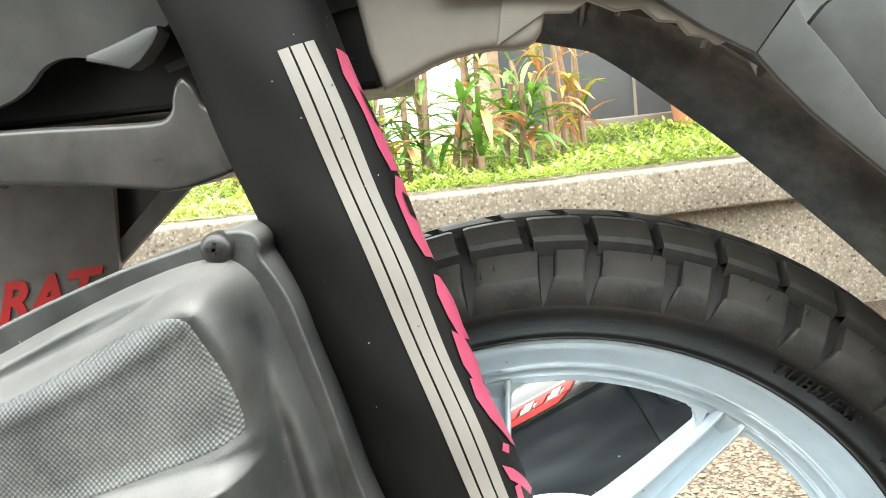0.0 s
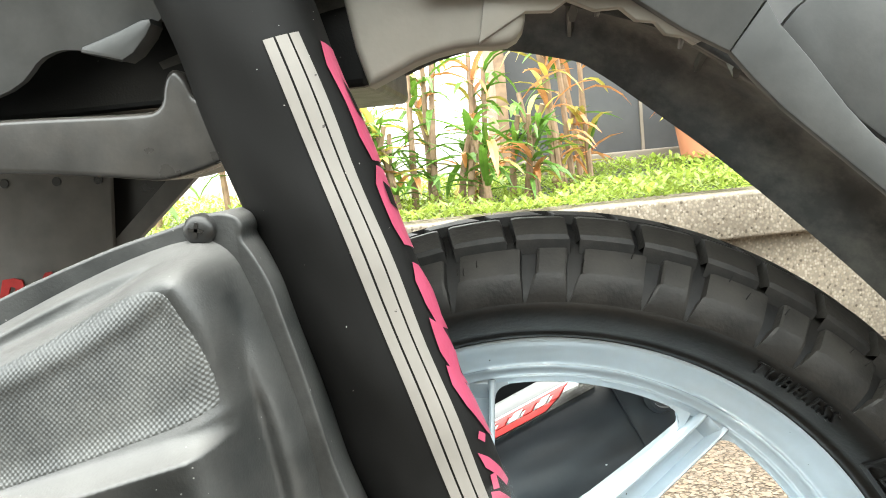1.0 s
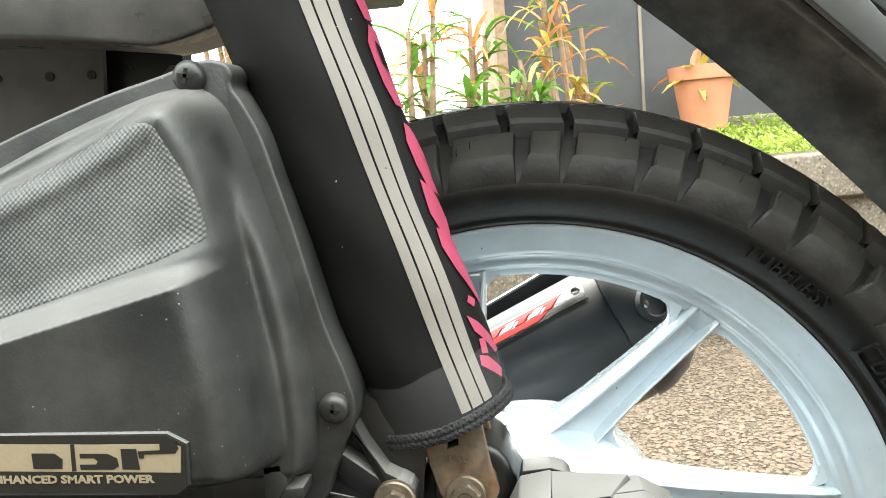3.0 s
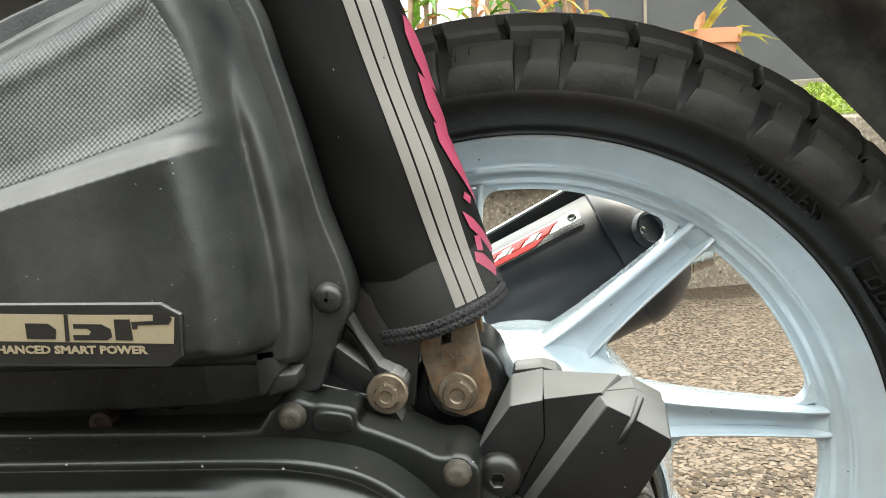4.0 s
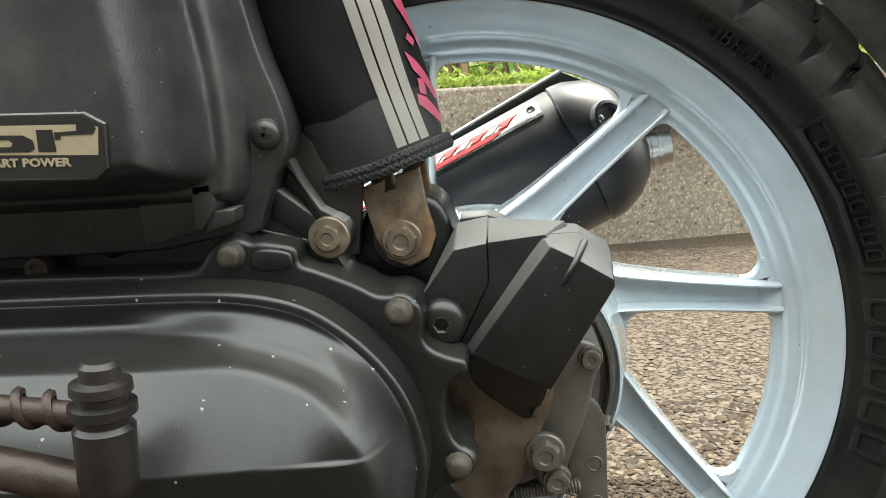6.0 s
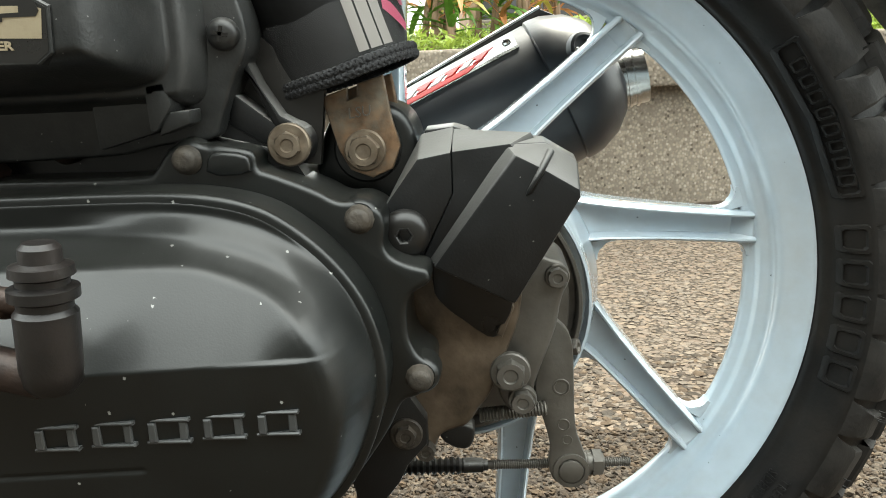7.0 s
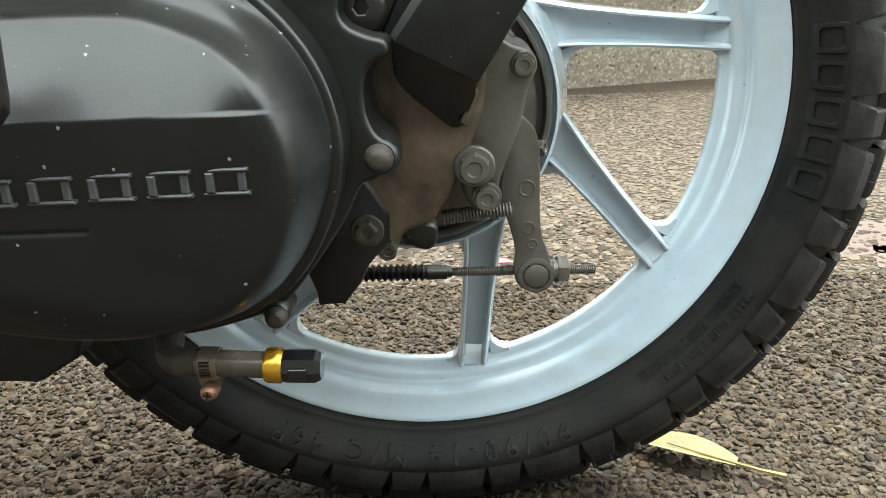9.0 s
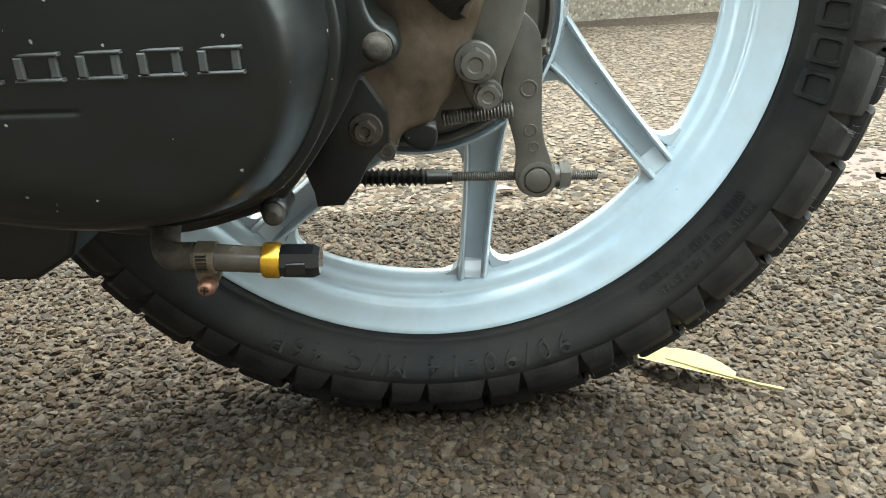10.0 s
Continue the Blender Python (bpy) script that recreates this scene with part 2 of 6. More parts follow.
M_TAPE.node_tree.nodes["Principled BSDF"].inputs["Alpha"].default_value = 0.05
# the dark gap colour holds the shade between the stones
M_ASPHALT = pebbled("asphalt_stones", 200, [(0.038, 0.029, 0.021), (0.078, 0.059, 0.042), (0.055, 0.042, 0.030), (0.096, 0.074, 0.054), (0.068, 0.050, 0.035)], (0.024, 0.018, 0.013), 0.65, 0.5)
# chips near the scooter: the shade there is put into this darker colour
M_SHADED_STONE = material("shaded_asphalt_chip", (0.044, 0.035, 0.027), 0.7, vary=0.35, scale=110, bump=0.3, bump_scale=900, dust=(0.066, 0.044, 0.029), dust_amount=0.5, dust_scale=40, spec=0.12,
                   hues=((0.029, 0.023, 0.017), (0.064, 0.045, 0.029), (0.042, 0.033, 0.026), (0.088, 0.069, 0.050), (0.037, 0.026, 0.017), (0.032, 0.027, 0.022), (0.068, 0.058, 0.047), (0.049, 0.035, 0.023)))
# chips further off, without that darkening
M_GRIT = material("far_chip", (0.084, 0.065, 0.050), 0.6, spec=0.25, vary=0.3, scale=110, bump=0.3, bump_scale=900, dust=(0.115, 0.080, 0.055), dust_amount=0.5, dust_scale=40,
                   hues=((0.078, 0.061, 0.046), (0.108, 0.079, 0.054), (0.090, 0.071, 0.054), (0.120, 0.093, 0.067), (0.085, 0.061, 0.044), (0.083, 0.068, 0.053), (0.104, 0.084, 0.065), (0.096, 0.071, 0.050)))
M_TERRAZZO = pebbled("washed_pebble_concrete", 150, [(0.060, 0.048, 0.036), (0.23, 0.195, 0.15), (0.13, 0.105, 0.08), (0.27, 0.235, 0.19), (0.175, 0.14, 0.105)], (0.145, 0.122, 0.095), 0.85, 0.2)
M_WALL = material("dark_wall_panel", (0.038, 0.038, 0.040), 0.6, vary=0.3, scale=4, dust=(0.075, 0.071, 0.067), dust_amount=0.5, dust_scale=3)
M_BLOCKER = material("blocker_grey", (0.085, 0.085, 0.082), 0.8, vary=0.2, scale=3, bump=0.1)
M_LEDGE = material("brown_ledge", (0.17, 0.14, 0.11), 0.75, vary=0.2, scale=10, bump=0.2)
M_SOIL = material("planter_soil", (0.05, 0.06, 0.025), 0.9, vary=0.4, scale=20, bump=0.5, bump_scale=100)
M_GRASS = material("ground_cover_leaf", (0.25, 0.33, 0.055), 0.45, vary=0.3, scale=3, per="island", through=0.45)
M_TERRACOTTA = material("terracotta", (0.50, 0.20, 0.11), 0.7, vary=0.12, scale=12)
M_CANE = material("brown_cane", (0.22, 0.14, 0.085), 0.7, vary=0.25, scale=40, bump=0.3)
LEAVES = [material("green_leaf", (0.10, 0.21, 0.03), 0.4, vary=0.2, scale=30, per="object", through=0.35),
          material("orange_leaf", (0.50, 0.22, 0.09), 0.4, vary=0.25, scale=30, per="object", through=0.35),
          material("yellow_leaf", (0.42, 0.36, 0.08), 0.4, vary=0.25, scale=30, per="object", through=0.35)]
M_DEADLEAF = material("dry_yellow_leaf", (0.24, 0.20, 0.075), 0.5, vary=0.35, scale=60, bump=0.3, dust=(0.20, 0.20, 0.12), dust_amount=0.7, dust_scale=40)
M_CHALK = material("pink_paint_mark", (0.105, 0.068, 0.060), 0.8, vary=0.25, scale=40, dust=(0.075, 0.058, 0.044), dust_amount=0.9, dust_scale=50)


# ---- mesh helpers ----
def part(name, bm, mat, parent=None, label=""):
    """Links a bmesh as one mesh object under its thing or part."""
    me = bpy.data.meshes.new(name)
    bmesh.ops.recalc_face_normals(bm, faces=bm.faces)
    bm.to_mesh(me)
    bm.free()
    me.materials.append(mat)
    ob = new(name, me)
    if parent:
        ob.parent = parent
    return tagged(ob, label=label)


def smooth(ob, degrees=40):
    me = ob.data
    me.shade_smooth()
    me.set_sharp_from_angle(angle=radians(degrees))
    return ob


def empty(name, label, category, group="", kind=""):
    ob = new(name)
    ob.empty_display_size = 0.05
    return tagged(ob, label, category, group, kind)


def prism(outline, y0, y1, bevel=0.0, segments=2):
    """An outline in x and z, pushed from y0 (towards the viewer) to y1."""
    bm = bmesh.new()
    front = [bm.verts.new((x, y0, z)) for x, z in outline]
    back = [bm.verts.new((x, y1, z)) for x, z in outline]
    f = bm.faces.new(front)
    bm.faces.new(back[::-1])
    k = len(outline)
    for i in range(k):
        bm.faces.new((front[i], back[i], back[(i + 1) % k], front[(i + 1) % k]))
    bmesh.ops.recalc_face_normals(bm, faces=bm.faces)
    if bevel:
        bmesh.ops.bevel(bm, geom=list(f.edges), offset=bevel, segments=segments, profile=0.5, affect="EDGES", clamp_overlap=True)
    return bm


def rounded(outline, times=2, keep=0.25):
    """Cuts the corners of an outline, so that it curves."""
    for _ in range(times):
        cut = []
        for i, (x, z) in enumerate(outline):
            u, w = outline[(i + 1) % len(outline)]
            cut += [(x + (u - x) * keep, z + (w - z) * keep), (x + (u - x) * (1 - keep), z + (w - z) * (1 - keep))]
        outline = cut
    return outline


def turned(profile, origin=(0, 0, 0), axis=(0, -1, 0), steps=32, closed=False):
    """A turned shape: pairs of distance along the axis and radius."""
    bm = bmesh.new()
    q = Vector((0, 0, 1)).rotation_difference(Vector(axis).normalized())
    o = Vector(origin)
    rings = []
    for d, r in profile:
        if r <= 1e-6:
            rings.append([bm.verts.new(o + q @ Vector((0, 0, d)))])
        else:
            rings.append([bm.verts.new(o + q @ Vector((r * math.cos(a), r * math.sin(a), d))) for a in (2 * math.pi * i / steps for i in range(steps))])
    pairs = list(zip(rings, rings[1:] + rings[:1])) if closed else list(zip(rings, rings[1:]))
    for a, b in pairs:
        for i in range(steps):
            j = (i + 1) % steps
            if len(a) > 1 and len(b) > 1:
                bm.faces.new((a[i], a[j], b[j], b[i]))
            elif len(a) > 1:
                bm.faces.new((a[i], a[j], b[0]))
            elif len(b) > 1:
                bm.faces.new((a[0], b[j], b[i]))
    return bm


def tube(path, radius, steps=12, flat=1.0):
    """A round bar along a path; radius may be a list."""
    bm = bmesh.new()
    pts = [Vector(p) for p in path]
    rad = radius if isinstance(radius, (list, tuple)) else [radius] * len(pts)
    rings, side = [], None
    for i, p in enumerate(pts):
        d = (pts[min(i + 1, len(pts) - 1)] - pts[max(i - 1, 0)]).normalized()
        if side is None:
            side = d.cross(Vector((0, 1, 0.01))).normalized()
        side = (side - d * side.dot(d)).normalized()
        up = d.cross(side)
        rings.append([bm.verts.new(p + rad[i] * (math.cos(a) * side + flat * math.sin(a) * up)) for a in (2 * math.pi * k / steps for k in range(steps))])
    for a, b in zip(rings, rings[1:]):
        for i in range(steps):
            bm.faces.new((a[i], a[(i + 1) % steps], b[(i + 1) % steps], b[i]))
    bm.faces.new(rings[0][::-1])
    bm.faces.new(rings[-1])
    return bm


def curve(points, per=8):
    """A smooth path through points."""
    pts = [Vector(p) for p in points]
    out = []
    for i in range(len(pts) - 1):
        a, b, c, d = pts[max(i - 1, 0)], pts[i], pts[i + 1], pts[min(i + 2, len(pts) - 1)]
        for k in range(per):
            t = k / per
            out.append(0.5 * ((2 * b) + (c - a) * t + (2 * a - 5 * b + 4 * c - d) * t * t + (3 * b - a - 3 * c + d) * t ** 3))
    return out + [pts[-1]]


def inside_distance(px, pz, outline):
    """The distance to an outline, positive inside it."""
    d = np.full(px.shape, 1e9)
    inside = np.zeros(px.shape, bool)
    k = len(outline)
    for i in range(k):
        (x0, z0), (x1, z1) = outline[i], outline[(i + 1) % k]
        ex, ez = x1 - x0, z1 - z0
        t = np.clip(((px - x0) * ex + (pz - z0) * ez) / (ex * ex + ez * ez + 1e-12), 0, 1)
        d = np.minimum(d, np.hypot(px - x0 - t * ex, pz - z0 - t * ez))
        inside ^= ((z0 > pz) != (z1 > pz)) & (px < ex * (pz - z0) / (ez + 1e-15) + x0)
    return np.where(inside, d, -d)


def bend(d, width):
    """0 outside, rising at once and levelling off at width inside."""
    t = np.clip(d / width, 0, 1)
    return 1 - (1 - t) ** 2


def relief(box, step, height):
    """A moulded skin over a box of x and z: height(x, z) gives y; None-height cells fall away."""
    x0, z0, x1, z1 = box
    xs, zs = np.arange(x0, x1 + step / 2, step), np.arange(z0, z1 + step / 2, step)
    gx, gz = np.meshgrid(xs, zs, indexing="ij")
    gy, keep = height(gx, gz)
    bm = bmesh.new()
    idx = {}
    for i, j in zip(*np.nonzero(keep)):
        idx[(i, j)] = bm.verts.new((gx[i, j], gy[i, j], gz[i, j]))
    for (i, j), v in idx.items():
        if (i + 1, j) in idx and (i, j + 1) in idx and (i + 1, j + 1) in idx:
            bm.faces.new((v, idx[(i + 1, j)], idx[(i + 1, j + 1)], idx[(i, j + 1)]))
    return bm


def hex_bolt(name, place, size, mat, parent, washer=0.0, head=0.006, axis=(0, -1, 0), turn=10, label=""):
    """A flanged hexagon bolt, whose head points along the axis."""
    ax = Vector(axis).normalized()
    q = Vector((0, 0, 1)).rotation_difference(ax)
    p = Vector(place)
    bm = bmesh.new()
    rings = []
    for d, r in ((0.0, size * 1.0), (head * 0.85, size * 1.0), (head, size * 0.86), (head, size * 0.5), (head - 0.0008, size * 0.42), (head - 0.0008, 0)):
        if r == 0:
            rings.append([bm.verts.new(p + q @ Vector((0, 0, d)))])
            continue
        k = 6 if r >= size * 0.99 else 18
        rings.append([bm.verts.new(p + q @ Vector((r * math.cos(a), r * math.sin(a), d))) for a in (2 * math.pi * i / 18 + radians(turn) for i in range(18))])
        if r >= size * 0.99:
            for i, v in enumerate(rings[-1]):
                a = 2 * math.pi * i / 18
                f = math.cos(math.pi / 6) / math.cos((a % (math.pi / 3)) - math.pi / 6)
                v.co = p + q @ Vector((r * f * math.cos(a + radians(turn)), r * f * math.sin(a + radians(turn)), d))
    for a, b in zip(rings, rings[1:]):
        for i in range(18):
            j = (i + 1) % 18
            if len(b) > 1:
                bm.faces.new((a[i], a[j], b[j], b[i]))
            else:
                bm.faces.new((a[i], a[j], b[0]))
    if washer:
        w = turned([(-0.002, 0), (-0.002, washer), (0.0008, washer), (0.0016, washer * 0.93), (0.0018, 0)], place, axis, 28)
        me = bpy.data.meshes.new("tmp")
        w.to_mesh(me)
        w.free()
        bm.from_mesh(me)
        bpy.data.meshes.remove(me)
    ob = part(name, bm, mat, parent, label)
    return smooth(ob, 30)


def dome_bolt(name, place, r, h, mat, parent, label="", cross=False):
    """A round-headed screw that points at the viewer, with a cross or a socket in it."""
    bm = turned([(-0.004, 0), (-0.004, r), (h * 0.35, r), (h * 0.75, r * 0.86), (h, r * 0.55), (h, 0)], place, (0, -1, 0), 28)
    ob = smooth(part(name, bm, mat, parent, label), 35)
    if cross:
        x, y, z = place
        # black bars laid on the head paint the shade of the slot
        bm = bmesh.new()
        for k in (0, 1):
            m = pose(x, y - h, z, 0, 12 + 90 * k, 0) @ Matrix.Diagonal((r * 0.95, 0.0008, r * 0.22, 1))
            bmesh.ops.create_cube(bm, size=1.0, matrix=m)
        part("slot", bm, M_BADGE, ob, "dark bars for the shade of a cross slot")
    return ob


def lettering(text, size, depth, mapping, mat, parent, name="lettering", label="", shear=0.0, spacing=1.0, bold=0.0):
    """Raised letters in the built-in font; mapping takes a flat point to the surface."""
    cu = bpy.data.curves.new("type", "FONT")
    cu.body, cu.size, cu.extrude, cu.shear, cu.space_character, cu.offset = text, size, depth, shear, spacing, bold
    cu.resolution_u = 2
    tmp = bpy.data.objects.new("type", cu)
    me = bpy.data.meshes.new_from_object(tmp)
    bpy.data.objects.remove(tmp)
    for v in me.vertices:
        v.co = mapping(v.co.x, v.co.y, v.co.z)
    me.materials.clear()
    me.materials.append(mat)
    ob = new(name, me)
    ob.parent = parent
    return tagged(ob, label=label)


# ---- the setting ----
bm = bmesh.new()
bmesh.ops.create_grid(bm, x_segments=2, y_segments=2, size=120, matrix=pose(0, 0, -0.0029))
ground = tagged(part("ground", bm, M_ASPHALT), "worn grey-brown asphalt with exposed stone chips", "ground", kind="structure")


def chips(x0, y0, x1, y1, pitch, seed, stone, low=1.0):
    """Loose-looking stone chips, pressed into the asphalt."""
    rng = np.random.default_rng(seed)
    g = (1 + 5 ** 0.5) / 2
    ico = np.array([(-1, g, 0), (1, g, 0), (-1, -g, 0), (1, -g, 0), (0, -1, g), (0, 1, g), (0, -1, -g), (0, 1, -g), (g, 0, -1), (g, 0, 1), (-g, 0, -1), (-g, 0, 1)]) / 1.9
    tri = np.array([(0, 11, 5), (0, 5, 1), (0, 1, 7), (0, 7, 10), (0, 10, 11), (1, 5, 9), (5, 11, 4), (11, 10, 2), (10, 7, 6), (7, 1, 8),
                    (3, 9, 4), (3, 4, 2), (3, 2, 6), (3, 6, 8), (3, 8, 9), (4, 9, 5), (2, 4, 11), (6, 2, 10), (8, 6, 7), (9, 8, 1)])
    gx, gy = np.meshgrid(np.arange(x0, x1, pitch), np.arange(y0, y1, pitch), indexing="ij")
    k = gx.size
    cx, cy = gx.ravel() + rng.normal(0, pitch * 0.33, k), gy.ravel() + rng.normal(0, pitch * 0.33, k)
    size = rng.lognormal(math.log(pitch * 0.62), 0.34, k).clip(pitch * 0.3, pitch * 1.4)
    v = ico[None] * rng.uniform(0.66, 1.34, (k, 12, 1))
    v *= np.stack([np.ones(k), rng.uniform(0.66, 1.0, k), low * rng.uniform(0.30, 0.52, k)], 1)[:, None] * size[:, None, None]
    a, b = rng.uniform(0, 2 * math.pi, k), rng.normal(0, 0.26 * low, k)
    v[..., 0], v[..., 2] = v[..., 0] * np.cos(b)[:, None] - v[..., 2] * np.sin(b)[:, None], v[..., 0] * np.sin(b)[:, None] + v[..., 2] * np.cos(b)[:, None]
    c, s = np.cos(a)[:, None], np.sin(a)[:, None]
    v[..., 0], v[..., 1] = v[..., 0] * c - v[..., 1] * s, v[..., 0] * s + v[..., 1] * c
    v += np.stack([cx, cy, -0.0026 + 0.0002 * (low > 1) + rng.uniform(-0.0010, 0.0008, k)], 1)[:, None]
    me = bpy.data.meshes.new("asphalt_chips")
    nv, nf = k * 12, k * 20
    me.vertices.add(nv)
    me.vertices.foreach_set("co", v.ravel())
    loops = (tri[None] + 12 * np.arange(k)[:, None, None]).ravel().astype(np.int32)
    me.loops.add(len(loops))
    me.loops.foreach_set("vertex_index", loops)
    me.polygons.add(nf)
    me.polygons.foreach_set("loop_start", np.arange(0, nf * 3, 3, dtype=np.int32))
    me.update(calc_edges=True)
    me.validate()
    me.shade_flat()
    me.materials.append(stone)
    ob = new("asphalt_chips", me)
    ob.parent = ground
    return tagged(ob, "grey and brown stone chips in the asphalt", kind="stuff")


# shade by chip colour: dark near the scooter, a mixed band, paler beyond
chips(-0.50, -0.36, 0.66, 0.36, 0.0044, 3, M_SHADED_STONE, 1.2)
chips(-0.45, 0.36, 0.80, 0.56, 0.0068, 5, M_SHADED_STONE, 0.45)
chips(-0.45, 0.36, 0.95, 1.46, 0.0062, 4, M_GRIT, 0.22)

KERB_Y, KERB_SLOPE = 1.470, 0.208
kerb_turn = Matrix.Translation((0, KERB_Y, 0)) @ Matrix.Rotation(math.atan(KERB_SLOPE), 4, "Z")


def slab(x0, y0, z0, x1, y1, z1, bevel=0.0):
    bm = bmesh.new()
    bmesh.ops.create_cube(bm, size=1.0, matrix=Matrix.Translation(((x0 + x1) / 2, (y0 + y1) / 2, (z0 + z1) / 2)) @ Matrix.Diagonal((x1 - x0, y1 - y0, z1 - z0, 1)))
    if bevel:
        bmesh.ops.bevel(bm, geom=bm.edges[:], offset=bevel, segments=3, profile=0.5, affect="EDGES")
    return bm


planter = tagged(empty("planter_kerb", "washed-pebble concrete planter wall with an overhanging coping", "planter wall"), kind="structure")
planter.matrix_world = kerb_turn
part("retaining_wall", slab(-6, 0.022, -0.05, 7, 0.16, 0.285), M_TERRAZZO, planter)
smooth(part("coping", slab(-6, -0.026, 0.285, 7, 0.17, 0.392, 0.008), M_TERRAZZO, planter), 50)
bm = bmesh.new()
rows = []
for j in range(9):
    y = 0.15 + j * 0.14
    rows.append([bm.verts.new((x, y, 0.355 + 0.10 * j / 8 + 0.012 * noise.noise((x * 3, y * 3, 0)))) for x in np.linspace(-6, 7, 60)])
for a, b in zip(rows, rows[1:]):
    for i in range(59):
        bm.faces.new((a[i], a[i + 1], b[i + 1], b[i]))
soil = tagged(part("soil", bm, M_SOIL), "dark moist planter soil under ground cover", "soil", kind="structure")
soil.matrix_world = kerb_turn

wall = tagged(part("wall_north", slab(0.22, 1.19, 0.2, 7, 1.35, 3.2), M_WALL), "dark grey wall panels behind the planter", "wall", kind="structure")
wall.matrix_world = kerb_turn
for x in (0.745, 1.8, 2.9):
    ob = tagged(part("panel_joint", slab(x, 1.184, 0.3, x + 0.012, 1.195, 3.1), M_LEDGE, wall), kind="structure")
ledge = tagged(part("ledge", slab(0.22, 1.10, 0.3, 7, 1.19, 0.50, 0.006), M_LEDGE), "brown concrete ledge at the foot of the wall", "ledge", kind="structure")
ledge.matrix_world = kerb_turn
post = tagged(part("wall_post", slab(0.180, 1.08, 0.3, 0.22, 1.30, 3.0, 0.004), M_CANE), "slim brown post at the wall's edge", "post", kind="structure")
post.matrix_world = kerb_turn


# added out of view: dims reflections and holds low skylight off the near side
tagged(part("wall_south", slab(-7, -1.15, -0.05, 7, -0.98, 1.02), M_BLOCKER), "unseen grey blocker added behind the camera against skylight", "wall", kind="structure")


def leaf_sheet(bm, base, heading_, up, length, width, bend, segments=4):
    """A pointed leaf that arches from its base."""
    d = Vector((math.cos(heading_) * math.cos(up), math.sin(heading_) * math.cos(up), math.sin(up)))
    side = Vector((-math.sin(heading_), math.cos(heading_), 0))
    p = Vector(base)
    rows_ = []
    for i in range(segments + 1):
        t = i / segments
        w = width * (math.sin(math.pi * min(t * 0.86 + 0.1, 1.0)) ** 0.8) * 0.5 if i < segments else 0.0004
        fold = Vector((0, 0, w * 0.5))
        rows_.append([bm.verts.new(p - side * w + fold), bm.verts.new(p), bm.verts.new(p + side * w + fold)])
        d = (d + Vector((0, 0, -bend / segments))).normalized()
        p = p + d * (length / segments)
    for a, b in zip(rows_, rows_[1:]):
        for i in range(2):
            bm.faces.new((a[i], a[i + 1], b[i + 1], b[i]))


def ground_cover(seed):
    rng = random.Random(seed)
    verts, faces = [], []
    for _ in range(30000):
        x, y = rng.uniform(-1.9, 2.6), 0.045 + 1.07 * rng.random() ** 1.2
        y += 0.03 * noise.noise((x * 5, 0, 7))
        z = max(0.36 + 0.10 * (y - 0.15) / 1.12, 0.394 if y < 0.17 else 0.0) + rng.uniform(0, 0.055) * (0.6 + 0.8 * noise.noise((x * 4, y * 4, 2))) 
        a, t, s = rng.uniform(0, 6.283), rng.uniform(0.1, 0.9), rng.uniform(0.007, 0.016)
        dx, dy, dz = math.cos(a) * math.cos(t), math.sin(a) * math.cos(t), math.sin(t)
        sx, sy = -math.sin(a), math.cos(a)
        k = len(verts)
        verts += [(x, y, z), (x + dx * s + sx * s * 0.45, y + dy * s + sy * s * 0.45, z + dz * s + s * 0.12), (x + dx * s * 2.2, y + dy * s * 2.2, z + dz * s * 2.0),
                  (x + dx * s - sx * s * 0.45, y + dy * s - sy * s * 0.45, z + dz * s + s * 0.12)]
        faces += [(k, k + 1, k + 2), (k, k + 2, k + 3)]
    me = bpy.data.meshes.new("ground_cover")
    me.from_pydata(verts, [], faces)
    me.materials.append(M_GRASS)
    ob = new("ground_cover", me)
    ob.matrix_world = kerb_turn
    return tagged(ob, "bright green low ground cover leaves in the planter", "ground cover", kind="stuff")


ground_cover(11)


def cordyline(x, y, height, canes, leaves, seed, mix):
    """A clump of canes with long arching leaves."""
    rng = random.Random(seed)
    thing = empty("cordyline", "cordyline shrub with brown canes and orange, green and yellow leaves", "shrub", "shrubs in the planter")
    thing.matrix_world = kerb_turn @ Matrix.Translation((x, y, 0.40))
    for _ in range(canes):
        ax, ay, h = rng.uniform(-0.05, 0.05), rng.uniform(-0.05, 0.05), height * rng.uniform(0.75, 1.1)
        bx, by = ax + rng.uniform(-0.06, 0.06), ay + rng.uniform(-0.05, 0.05)
        part("cane", tube([(ax, ay, -0.02), (ax * 0.6 + bx * 0.4, ay, h * 0.5), (bx, by, h)], [0.011, 0.009, 0.007], 7), M_CANE, thing)
        for i in range(leaves):
            f = rng.uniform(0.15, 1.0)
            bm = bmesh.new()
            leaf_sheet(bm, (ax + (bx - ax) * f, ay + (by - ay) * f, h * f), rng.uniform(0, 6.283), rng.uniform(0.2, 1.3), rng.uniform(0.09, 0.19), rng.uniform(0.013, 0.026), rng.uniform(0.5, 1.9))
            part("leaf", bm, LEAVES[rng.choices((0, 1, 2), mix)[0]], thing)
    return thing


